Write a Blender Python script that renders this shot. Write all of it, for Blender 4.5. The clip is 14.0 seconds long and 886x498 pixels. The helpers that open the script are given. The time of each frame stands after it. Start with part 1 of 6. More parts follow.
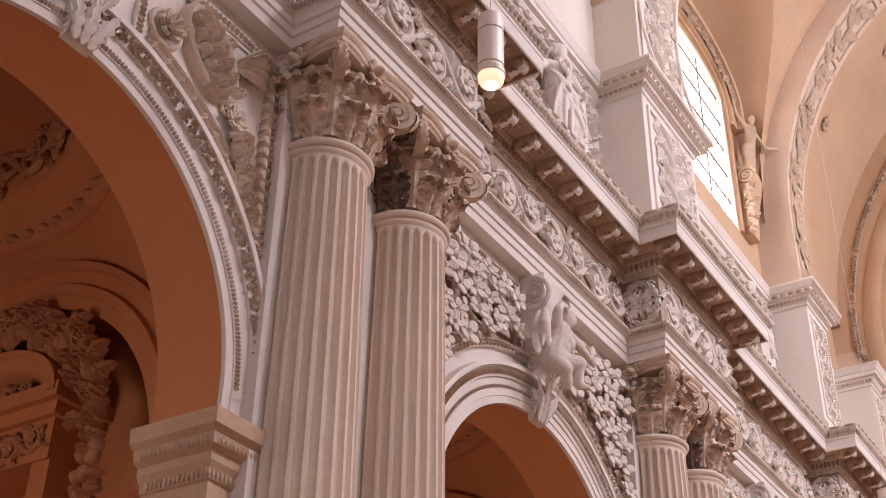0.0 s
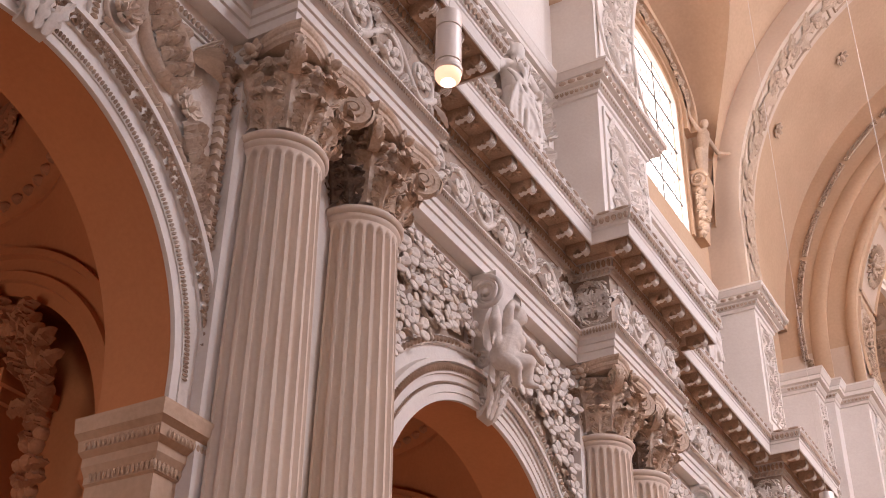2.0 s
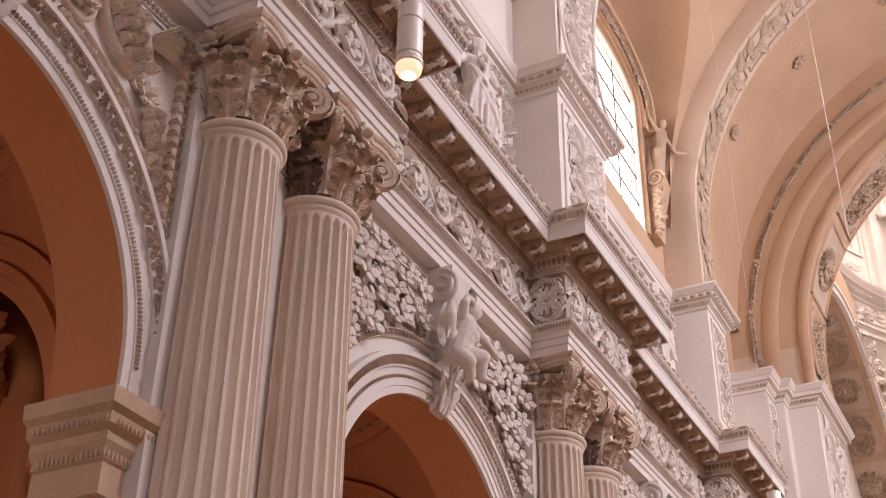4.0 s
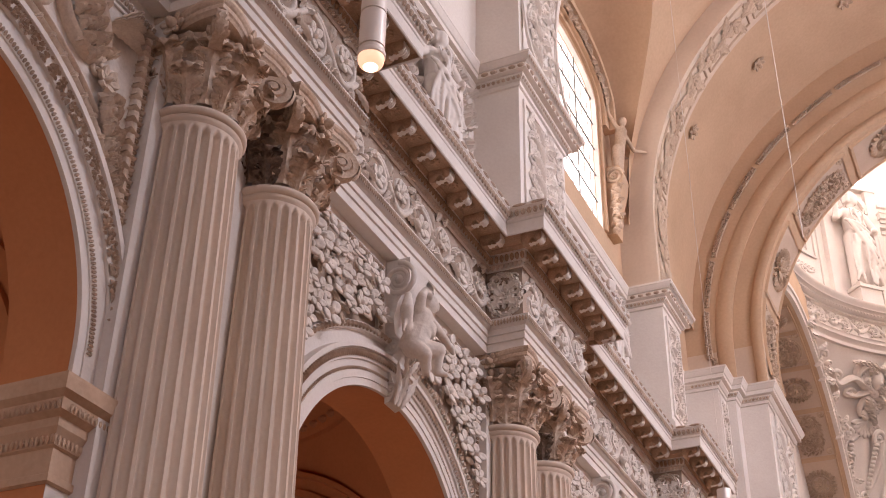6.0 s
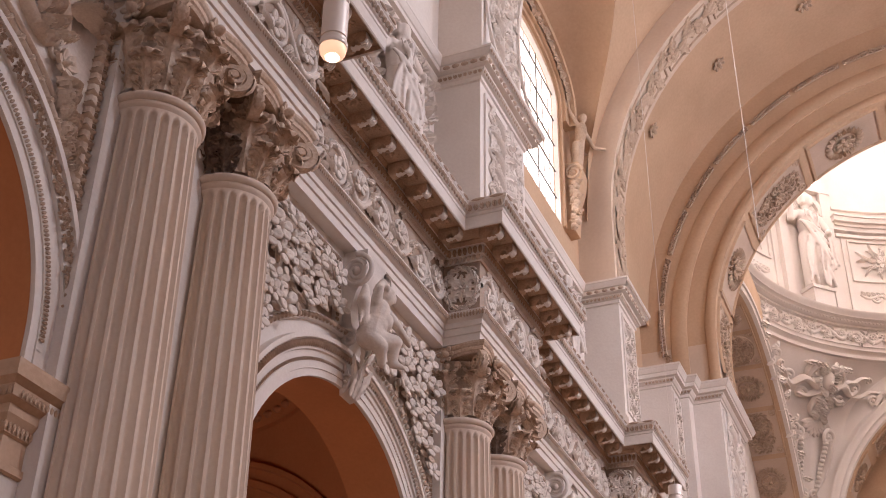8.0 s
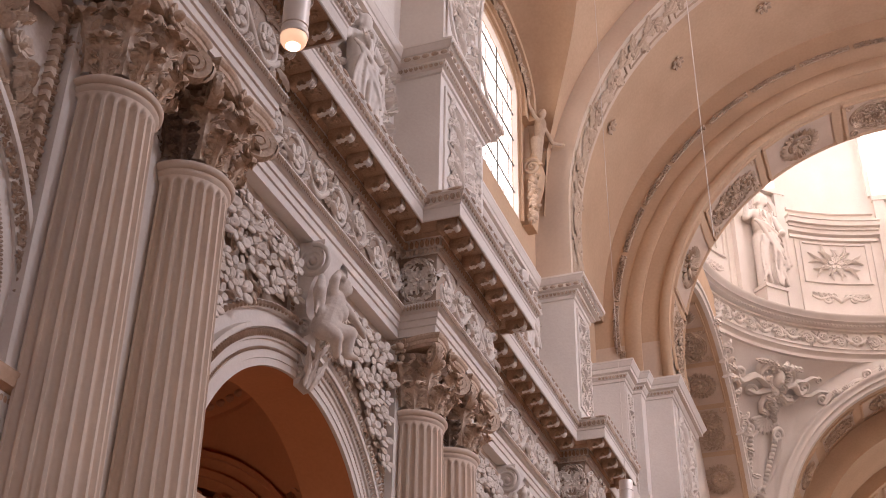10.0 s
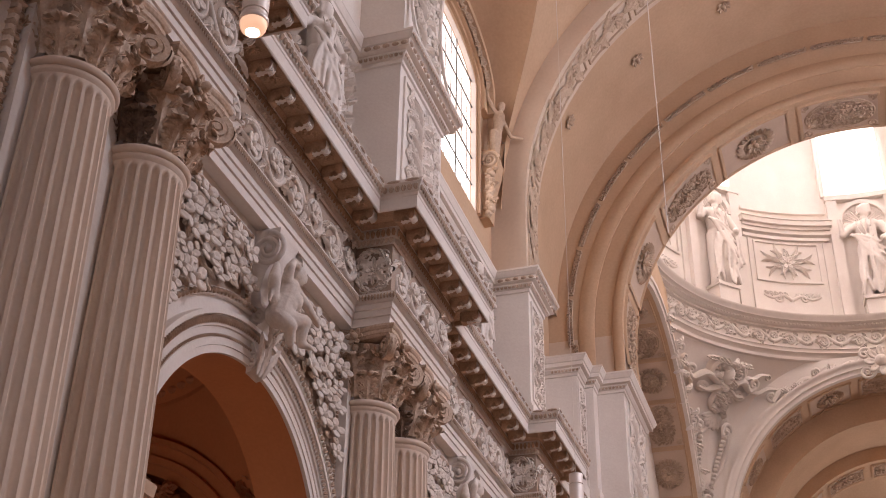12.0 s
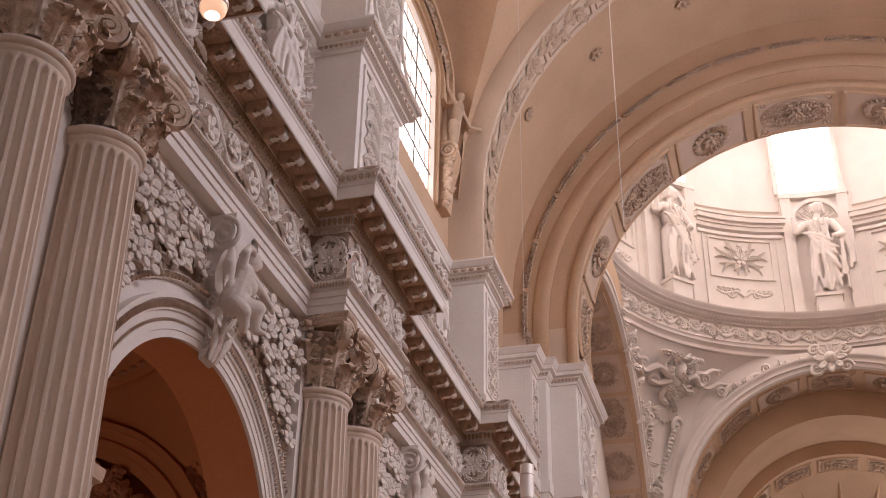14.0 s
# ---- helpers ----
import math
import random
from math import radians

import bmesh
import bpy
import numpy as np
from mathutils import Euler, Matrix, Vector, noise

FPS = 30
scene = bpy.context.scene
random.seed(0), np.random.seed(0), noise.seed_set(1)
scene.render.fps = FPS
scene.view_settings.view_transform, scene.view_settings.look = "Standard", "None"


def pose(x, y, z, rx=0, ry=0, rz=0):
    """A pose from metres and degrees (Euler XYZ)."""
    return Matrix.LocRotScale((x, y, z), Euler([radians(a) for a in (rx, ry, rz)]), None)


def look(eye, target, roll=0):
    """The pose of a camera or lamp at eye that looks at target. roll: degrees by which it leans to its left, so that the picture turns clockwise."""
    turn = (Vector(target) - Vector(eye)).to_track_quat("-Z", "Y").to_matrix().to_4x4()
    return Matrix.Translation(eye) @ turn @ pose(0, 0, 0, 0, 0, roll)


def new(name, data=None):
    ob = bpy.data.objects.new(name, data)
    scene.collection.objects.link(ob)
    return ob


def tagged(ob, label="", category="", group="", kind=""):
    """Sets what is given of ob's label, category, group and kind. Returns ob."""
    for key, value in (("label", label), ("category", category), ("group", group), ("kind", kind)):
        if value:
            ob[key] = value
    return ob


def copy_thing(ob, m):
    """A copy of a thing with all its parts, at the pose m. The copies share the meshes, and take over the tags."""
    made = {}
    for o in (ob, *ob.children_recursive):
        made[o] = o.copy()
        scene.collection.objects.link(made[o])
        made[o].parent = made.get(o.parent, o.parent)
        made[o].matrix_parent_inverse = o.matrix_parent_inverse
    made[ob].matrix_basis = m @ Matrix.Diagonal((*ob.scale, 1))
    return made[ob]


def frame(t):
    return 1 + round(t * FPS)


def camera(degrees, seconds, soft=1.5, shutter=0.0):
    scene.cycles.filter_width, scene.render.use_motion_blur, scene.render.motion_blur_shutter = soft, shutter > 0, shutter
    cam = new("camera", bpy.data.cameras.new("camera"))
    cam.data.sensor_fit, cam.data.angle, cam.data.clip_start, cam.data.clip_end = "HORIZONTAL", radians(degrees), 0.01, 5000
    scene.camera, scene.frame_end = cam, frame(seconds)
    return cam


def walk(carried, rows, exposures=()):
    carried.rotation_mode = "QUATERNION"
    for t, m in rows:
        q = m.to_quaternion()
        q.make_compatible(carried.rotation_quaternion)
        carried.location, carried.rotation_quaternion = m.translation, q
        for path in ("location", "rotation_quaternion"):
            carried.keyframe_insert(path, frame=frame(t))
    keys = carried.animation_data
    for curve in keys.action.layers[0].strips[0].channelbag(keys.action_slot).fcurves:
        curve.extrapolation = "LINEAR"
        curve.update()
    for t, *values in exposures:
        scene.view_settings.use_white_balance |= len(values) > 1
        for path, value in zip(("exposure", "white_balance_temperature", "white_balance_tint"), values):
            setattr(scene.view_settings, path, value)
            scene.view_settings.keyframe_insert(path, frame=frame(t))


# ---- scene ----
# The camera turns on the spot, looking up at the nave wall.
cam = camera(39.16, 14.0, soft=1.0)
TURNS = [
    (0.0, 122.721, -0.836, 32.124), (0.5, 122.708, -0.823, 31.463), (1.0, 122.680, -0.821, 30.813),
    (1.5, 122.639, -0.827, 30.176), (2.0, 122.589, -0.836, 29.551), (2.5, 122.532, -0.848, 28.938),
    (3.0, 122.469, -0.861, 28.335), (5.5, 122.119, -0.899, 25.445), (6.0, 122.046, -0.899, 24.881),
    (6.5, 121.974, -0.897, 24.319), (7.0, 121.901, -0.893, 23.756), (7.5, 121.827, -0.888, 23.193),
    (8.0, 121.753, -0.883, 22.626), (10.5, 121.352, -0.875, 19.727), (11.0, 121.262, -0.880, 19.133),
    (11.5, 121.168, -0.888, 18.535), (12.0, 121.069, -0.898, 17.935), (12.5, 120.965, -0.910, 17.335),
    (13.0, 120.856, -0.924, 16.738), (13.5, 120.742, -0.937, 16.147), (14.0, 120.623, -0.948, 15.566),
]
walk(cam, [(t, pose(0, 0, 1.6, rx, ry, rz)) for t, rx, ry, rz in TURNS], exposures=[(0.0, 0.37, 6230, 20), (7.0, 0.04, 6230, 20), (14.0, -0.35, 6230, 20)])

# ---- light ----
world = bpy.data.worlds.new("sky")
scene.world = world
world.use_nodes = True
wn = world.node_tree.nodes
sky = wn.new("ShaderNodeTexSky")
sky.sky_type, sky.sun_disc = "NISHITA", False
sky.sun_elevation, sky.sun_rotation = radians(42), radians(120)
wn["Background"].inputs["Strength"].default_value = 0.15
world.node_tree.links.new(sky.outputs["Color"], wn["Background"].inputs["Color"])
sun = new("sun", bpy.data.lights.new("sun", "SUN"))
sun.data.energy, sun.data.angle, sun.data.color = 1.0, radians(15), (1.0, 0.95, 0.88)
sun.matrix_world = look((0, 0, 60), (-14, 12, 47))


def window_or_fill_light(place, target, w, h, watts, colour):
    """An area lamp: daylight by a window opening, and added fill where noted."""
    ob = new("window_or_fill_lamp", bpy.data.lights.new("window_or_fill_lamp", "AREA"))
    ob.data.shape, ob.data.size, ob.data.size_y, ob.data.energy, ob.data.color = "RECTANGLE", w, h, watts, colour
    ob.matrix_world = look(place, target)


DAY = (0.93, 0.95, 1.0)
for wy, watts in ((-6.0, 40), (5.5, 230), (17.0, 1820), (28.1, 1750)):
    window_or_fill_light((13.7, wy, 24.9), (-6.0, wy + 1.0, 15.5), 2.6, 3.6, watts, DAY)
# Extra lamp to brighten the short bay; its unseen window is assumed.
window_or_fill_light((13.3, 36.6, 23.6), (-8.0, 38.0, 20.0), 1.8, 2.4, 1000, DAY)
window_or_fill_light((1.0, -14.0, 22.0), (-8.0, 24.0, 19.0), 6.0, 3.6, 150, DAY)
for a in (7, 50, 94, 137, 181, 224, 268, 311):
    window_or_fill_light((4.5 + 12.4 * math.cos(radians(a)), 54.0 + 12.4 * math.sin(radians(a)), 47.2), (4.5, 54.0, 41.0), 3.2, 5.5, 1200, (1.0, 0.97, 0.93))
# Added lamp to brighten the choir, out of view; no opening is built.
window_or_fill_light((10.2, 74.0, 23.0), (3.0, 72.0, 27.0), 3.0, 4.0, 900, (1.0, 0.96, 0.90))
window_or_fill_light((-9.0, 28.1, 25.0), (3.0, 26.0, 20.0), 4.6, 4.6, 160, (1.0, 0.97, 0.94))
# Added warm lamp, out of view, to lift each chapel; no opening there.
for cy in (6.47, 16.94, 28.0):
    window_or_fill_light((-13.2, cy - 3.7, 6.0), (-13.6, cy + 3.9, 7.0), 1.6, 2.6, 90 if cy < 7 else 70, (1.0, 0.84, 0.66))


# ---- materials ----
def stucco(name, base, dark, rough=0.85, grain=0.25, scale=1.0, spread=0.5):
    """Painted plaster: two scales of tone, fine tooth and shallow unevenness."""
    m = bpy.data.materials.new(name)
    m.use_nodes = True
    n, ln = m.node_tree.nodes, m.node_tree.links
    b = n["Principled BSDF"]
    b.inputs["Roughness"].default_value = rough
    geo = n.new("ShaderNodeNewGeometry")
    big, small = n.new("ShaderNodeTexNoise"), n.new("ShaderNodeTexNoise")
    big.inputs["Scale"].default_value, big.inputs["Detail"].default_value = 0.8 * scale, 6
    small.inputs["Scale"].default_value, small.inputs["Detail"].default_value = 14 * scale, 5
    mix = n.new("ShaderNodeMath")
    mix.operation = "MULTIPLY_ADD"
    ramp = n.new("ShaderNodeValToRGB")
    ramp.color_ramp.elements[0].position, ramp.color_ramp.elements[1].position = 0.5 - spread / 2, 0.5 + spread / 2
    ramp.color_ramp.elements[0].color, ramp.color_ramp.elements[1].color = (*dark, 1), (*base, 1)
    half = n.new("ShaderNodeMath")
    half.operation = "MULTIPLY"
    half.inputs[1].default_value = 0.6
    mix.inputs[1].default_value = 0.4
    for tex in (big, small):
        ln.new(geo.outputs["Position"], tex.inputs["Vector"])
    ln.new(big.outputs["Fac"], half.inputs[0])
    ln.new(small.outputs["Fac"], mix.inputs[0])
    ln.new(half.outputs[0], mix.inputs[2])
    ln.new(mix.outputs[0], ramp.inputs["Fac"])
    ln.new(ramp.outputs["Color"], b.inputs["Base Color"])
    bump = n.new("ShaderNodeBump")
    bump.inputs["Strength"].default_value, bump.inputs["Distance"].default_value = grain, 0.02
    ln.new(small.outputs["Fac"], bump.inputs["Height"])
    ln.new(bump.outputs["Normal"], b.inputs["Normal"])
    return m


def plain(name, colour, rough=0.5, metal=0.0, glow=0.0):
    m = bpy.data.materials.new(name)
    m.use_nodes = True
    b = m.node_tree.nodes["Principled BSDF"]
    b.inputs["Base Color"].default_value, b.inputs["Roughness"].default_value, b.inputs["Metallic"].default_value = (*colour, 1), rough, metal
    if glow:
        b.inputs["Emission Color"].default_value, b.inputs["Emission Strength"].default_value = (*colour, 1), glow
    return m


WHITE = stucco("white_stucco", (0.82, 0.735, 0.66), (0.70, 0.60, 0.53))
SHAFT = stucco("column_stucco", (0.77, 0.63, 0.515), (0.64, 0.485, 0.375), grain=0.12, spread=0.6)
RELIEF = stucco("relief_stucco", (0.82, 0.72, 0.635), (0.60, 0.49, 0.41), scale=1.6, spread=0.42)
# Shade between the carved leaves is put into this darker ground colour.
SHADE_GROUND = stucco("shade_toned_ground", (0.50, 0.37, 0.285), (0.34, 0.235, 0.17), scale=2.0)
BAND = stucco("aged_leaf_band", (0.66, 0.50, 0.385), (0.33, 0.22, 0.15), scale=2.6, spread=0.30)
# Dirt, and the warm bounce on undersides, are both put into this brown.
AGED_BOUNCE = stucco("aged_bounce_stucco", (0.64, 0.435, 0.295), (0.38, 0.235, 0.145), scale=1.8, spread=0.36)
WARM_RELIEF = stucco("warm_relief", (0.81, 0.67, 0.55), (0.56, 0.41, 0.31), scale=2.0, spread=0.36)
CAPITAL = stucco("capital_stucco", (0.80, 0.635, 0.50), (0.44, 0.28, 0.18), scale=1.6, spread=0.40)
# Darker brown variant of the capital stucco.
DARK_CAPITAL = stucco("dark_capital_stucco", (0.30, 0.20, 0.14), (0.07, 0.045, 0.035), scale=1.8, spread=0.3)
CREAM = stucco("cream_plaster", (0.655, 0.445, 0.285), (0.51, 0.33, 0.205), grain=0.12, scale=0.7)
PALE = stucco("pale_cream_plaster", (0.72, 0.565, 0.435), (0.60, 0.45, 0.335), grain=0.12, scale=0.7)
CREAM_RELIEF = stucco("cream_relief", (0.68, 0.50, 0.36), (0.38, 0.26, 0.175), scale=2.0, spread=0.36)
OCHRE = stucco("ochre_plaster", (0.62, 0.25, 0.10), (0.51, 0.19, 0.072), grain=0.15)
OCHRE_RELIEF = stucco("ochre_relief", (0.58, 0.27, 0.135), (0.36, 0.15, 0.07), scale=2.0)
FLOOR = stucco("marble_floor", (0.46, 0.32, 0.225), (0.36, 0.23, 0.155), rough=0.35, grain=0.02)
STEEL = plain("brushed_steel", (0.84, 0.73, 0.65), 0.42, 0.35)
BULB = plain("lamp_glow", (1.0, 0.60, 0.36), 0.4, 0.0, 0.95)
HOT = plain("lamp_core", (1.0, 0.86, 0.66), 0.4, 0.0, 12.0)
LEAD = plain("dark_lead", (0.10, 0.085, 0.075), 0.6)
CABLE = plain("pale_cable", (0.70, 0.60, 0.52), 0.6)
GLOW = plain("bright_sky", (1.0, 0.97, 0.92), 1.0, 0.0, 2.2)
GLASS = bpy.data.materials.new("clear_glass")
GLASS.use_nodes = True
gb = GLASS.node_tree.nodes["Principled BSDF"]
gb.inputs["Transmission Weight"].default_value, gb.inputs["Roughness"].default_value, gb.inputs["IOR"].default_value = 1.0, 0.05, 1.1


# ---- building helpers ----
class Mesh:
    """Points and faces of one mesh, with a map from a flat panel (u, v, height) into the world."""

    def __init__(self, put=None):
        self.v, self.f, self.put = [], [], put or (lambda u, v, h: (u, v, h))

    def grid(self, rows, loop=False, cap=False):
        """A skin over equal rows of points."""
        base, n = len(self.v), len(rows[0])
        for row in rows:
            self.v.extend(self.put(*p) for p in row)
        for i in range(len(rows) - 1):
            for j in range(n if loop else n - 1):
                a, b = base + i * n + j, base + i * n + (j + 1) % n
                self.f.append((a, b, b + n, a + n))
        if cap:
            self.f.append(tuple(base + j for j in range(n))[::-1])
            self.f.append(tuple(base + (len(rows) - 1) * n + j for j in range(n)))

    def box(self, x0, x1, y0, y1, z0, z1):
        self.grid([[(x, y, z) for x, y in ((x0, y0), (x1, y0), (x1, y1), (x0, y1))] for z in (z0, z1)], True, True)

    def tube(self, pts, r, n=6):
        """A round rod along points; r a number or one a point."""
        pts = [Vector(p) for p in pts]
        rows = []
        for i, p in enumerate(pts):
            d = (pts[min(i + 1, len(pts) - 1)] - pts[max(i - 1, 0)]).normalized()
            a = d.orthogonal().normalized() if i == 0 else (a - d * a.dot(d)).normalized()
            b, q = d.cross(a), r[i] if isinstance(r, (list, tuple)) else r
            rows.append([tuple(p + (a * math.cos(k * math.tau / n) + b * math.sin(k * math.tau / n)) * q) for k in range(n)])
        self.grid(rows, True, True)

    def stem(self, pts, r0, r1, lift=1.0):
        """A half-round stem on the panel, tapering."""
        if 2 < len(pts) < 7:                     # round the bends
            ext, fine = [pts[0], *pts, pts[-1]], []
            for a, b, c, d in zip(ext, ext[1:], ext[2:], ext[3:]):
                for t in (0.0, 0.25, 0.5, 0.75):
                    fine.append(tuple(0.5 * (2 * q + (r - p) * t + (2 * p - 5 * q + 4 * r - w) * t * t + (3 * q - p - 3 * r + w) * t ** 3) for p, q, r, w in zip(a, b, c, d)))
            pts = fine + [pts[-1]]
        rows, n = [], len(pts)
        for i, (u, v) in enumerate(pts):
            du, dv = pts[min(i + 1, n - 1)][0] - pts[max(i - 1, 0)][0], pts[min(i + 1, n - 1)][1] - pts[max(i - 1, 0)][1]
            k = math.hypot(du, dv) or 1
            du, dv, r = du / k, dv / k, r0 + (r1 - r0) * i / max(n - 1, 1)
            rows.append([(u - dv * r * c, v + du * r * c, h * r * lift) for c, h in ((-1, -0.2), (-0.75, 0.9), (0, 1.3), (0.75, 0.9), (1, -0.2))])
        self.grid(rows)

    def leaf(self, u, v, turn, length, width, high, lobes=3, curl=0.0):
        """A lobed leaf with a raised rib, lying on the panel."""
        c, s, rows = math.cos(turn), math.sin(turn), []
        n = lobes * 2 + (2 if lobes > 1 else 3)
        for i in range(n + 1):
            t = i / n
            w = width * math.sin(math.pi * min(0.06 + t * 0.94, 1)) ** 0.7 * (1.0 if lobes == 1 else 1.22 if i % 2 else 0.66)
            bend = curl * t * t * length
            a, h = t * length, high * (0.25 + 1.05 * math.sin(math.pi * min(1, t * 0.85 + 0.05)))
            rows.append([(u + c * a - s * (b + bend), v + s * a + c * (b + bend), k) for b, k in ((-w, h * 0.45), (-w * 0.55, h * 1.05), (0, h * 0.62), (w * 0.55, h * 1.05), (w, h * 0.45))])
        self.grid(rows)

    def dome(self, u, v, r, high, n=8, ry=None):
        rows = [[(u + r * k * math.cos(a * math.tau / n), v + (ry or r) * k * math.sin(a * math.tau / n), high * h) for a in range(n)] for k, h in ((1, -0.1), (0.86, 0.55), (0.5, 0.88), (0.05, 1))]
        self.grid(rows, True)

    def petal(self, u, v, turn, length, width, high):
        """A rounded petal that swells from its root and lifts at its tip."""
        c, s, rows = math.cos(turn), math.sin(turn), []
        for k, h in ((1, 0.25), (0.97, 0.62), (0.84, 0.86), (0.5, 0.84), (0.06, 0.66)):
            row = []
            for j in range(12):
                a = j * math.tau / 12
                p, q = length * (0.5 + 0.5 * k * math.cos(a)), width * k * math.sin(a) * (1.0 - 0.22 * math.cos(a) ** 2 + 0.12 * math.cos(a))
                row.append((u + c * p - s * q, v + s * p + c * q, high * (h * 0.6 + 0.5 * p / length)))
            rows.append(row)
        self.grid(rows, True)

    def flower(self, u, v, r, high, petals=5, turn=0.0):
        for k in range(petals):
            a = turn + k * math.tau / petals
            self.petal(u + math.cos(a) * r * 0.16, v + math.sin(a) * r * 0.16, a, r * 0.86, r * (0.40 if petals < 5 else 1.75 / petals), high)
        self.dome(u, v, r * 0.28, high * 1.25, 6)

    def spiral(self, u, v, r, start, turns, way, thick, eye=True):
        """A scroll that winds inwards to an eye."""
        n = int(16 * turns)
        self.stem([(u + r * (1 - 0.86 * i / n) * math.cos(start + way * math.tau * turns * i / n), v + r * (1 - 0.86 * i / n) * math.sin(start + way * math.tau * turns * i / n)) for i in range(n + 1)], thick, thick * 0.55)
        if eye:
            self.dome(u, v, r * 0.24, thick * 1.8, 8)

    def rinceau(self, length, height, period, thick, seed=1):
        """A running scroll of acanthus with curled branches and rosettes."""
        rnd, n = random.Random(seed), max(1, round(length / period))
        p = length / n
        mid, amp = height / 2, height * 0.30
        self.stem([(length * i / (n * 16), mid + amp * math.sin(math.pi * i / 8)) for i in range(n * 16 + 1)], thick, thick)
        for k in range(n * 2):
            side = 1 if k % 2 == 0 else -1
            cu, cv = p * (k + 0.5) / 2, mid - side * height * 0.10
            r = min(p * 0.24, height * 0.36)
            self.spiral(cu, cv, r, math.pi / 2 * side + rnd.uniform(-0.3, 0.3), 1.3, -side, thick * 0.85, False)
            self.flower(cu, cv, r * 0.6, thick * 1.5, 5 + k % 2, rnd.random())
            for q in range(7):
                a = rnd.uniform(0, math.tau)
                self.leaf(cu + r * math.cos(a), cv + r * 1.0 * math.sin(a), a + rnd.choice((-0.9, 0.9)), height * rnd.uniform(0.18, 0.30), height * rnd.uniform(0.05, 0.08), thick * 1.2, 3, rnd.uniform(-0.5, 0.5))
            for q in (-1, 1):
                self.leaf(p * (k + (0.02 if q < 0 else 0.98)) / 2, mid + side * height * 0.10, side * 1.3 + q * 0.5, height * 0.38, height * 0.07, thick * 1.3, 3, 0.4 * q)

    def candelabra(self, width, height, tiers, thick, seed=1):
        """An upright panel of paired scrolls and leaves about a stem; u across, v up."""
        rnd, step = random.Random(seed), height / tiers
        self.stem([(0, 0), (0, height / 2), (0, height)], thick, thick)
        for k in range(tiers):
            y0, up = k * step, 1 if k % 2 == 0 else -1
            self.flower(0, y0 + step * 0.5, step * 0.2, thick * 1.6, 6, rnd.random())
            for s in (-1, 1):
                r = min(width * 0.20, step * 0.30)
                self.spiral(s * width * 0.25, y0 + step * (0.5 + 0.12 * up), r, (math.pi if s > 0 else 0) , 1.35, -s * up, thick)
                self.stem([(0, y0), (s * width * 0.2, y0 + step * 0.1), (s * width * 0.42, y0 + step * 0.35), (s * width * 0.36, y0 + step * 0.7)], thick * 0.9, thick * 0.6)
                for q in range(13):
                    a = rnd.uniform(0, math.tau)
                    self.leaf(s * width * (0.25 + 0.16 * math.cos(a)), y0 + step * (0.5 + 0.38 * math.sin(a)), a + rnd.uniform(-1, 1), width * rnd.uniform(0.12, 0.2), width * 0.04, thick * 1.1, 3, rnd.uniform(-0.5, 0.5))
                self.leaf(0, y0 + step * 0.08, math.pi / 2 - s * 0.9, width * 0.34, width * 0.06, thick * 2, 3, -0.3 * s)

    def leaf_row(self, length, height, step, high):
        """A small leaf moulding: upright leaves side by side."""
        n = max(1, round(length / step))
        for k in range(n):
            u = (k + 0.5) * length / n
            self.leaf(u, 0, math.pi / 2, height, length / n * 0.42, high, 1)

    def to(self, name, smooth=True):
        me = bpy.data.meshes.new(name)
        me.from_pydata(self.v, [], self.f)
        me.polygons.foreach_set("use_smooth", [smooth] * len(me.polygons))
        me.update()
        if smooth:
            me.set_sharp_from_angle(angle=radians(68))
        return me


def part(name, mesh, material, parent=None, label="", smooth=True):
    """Links a mesh as one object, under a thing or a part."""
    me = mesh.to(name, smooth) if isinstance(mesh, Mesh) else mesh
    if not me.materials:
        me.materials.append(material)
    ob = new(name, me)
    if parent:
        ob.parent = parent
    return tagged(ob, label) if label else ob


def thing(name, label, category, group="", kind="", at=None):
    ob = new(name)
    ob.empty_display_size = 0.2
    if at:
        ob.matrix_basis = at
    return tagged(ob, label, category, group, kind)


def arc(c, z, r, a0, a1, n):
    """Points of an arc in an upright plane: (along, height)."""
    return [(c + r * math.cos(radians(a0 + (a1 - a0) * i / n)), z + r * math.sin(radians(a0 + (a1 - a0) * i / n))) for i in range(n + 1)]


# ---- plan (metres; x across the nave, y along it, z up) ----
AXIS = 2.5                       # middle of the nave
WALL = -9.0                      # face of the arcade wall
PIERS = [(0.73, 1.83), (11.53, 1.83), (22.35, 1.83), (33.65, 1.18)]   # middle and half width of the projecting entablature
ARCHES = [(6.47, 7.90, 2.92), (16.94, 7.30, 3.24), (28.0, 7.35, 3.24)]   # middle, height of the centre, radius
RECESS, FRONT = -8.75, -7.95     # faces of the frieze
Y_END = 39.4

# ---- setting ----
m = Mesh()
m.box(-19, 16, -14.5, 80, -0.3, 0.0)
tagged(part("floor", m, FLOOR), "reddish brown polished marble church floor", "floor", kind="structure")

wall = thing("wall_north", "white stucco arcade wall of the nave with round arches", "wall", kind="structure")
m = Mesh()
edges = [-14.0] + [a for c, h, r in ARCHES for a in (c - r, c + r)] + [Y_END + 3]
for a, b in zip(edges[::2], edges[1::2]):
    m.box(WALL - 0.95, WALL, a, b, 0, 13.2)
for c, h, r in ARCHES:
    pts = arc(c, h, r, 180, 0, 48)
    m.grid([[(WALL, y, 13.2) for y, z in pts], [(WALL, y, z) for y, z in pts]])
    m.grid([[(WALL - 0.95, y, z) for y, z in pts], [(WALL - 0.95, y, 13.2) for y, z in pts]])
part("arcade_wall", m, WHITE, wall, smooth=False)
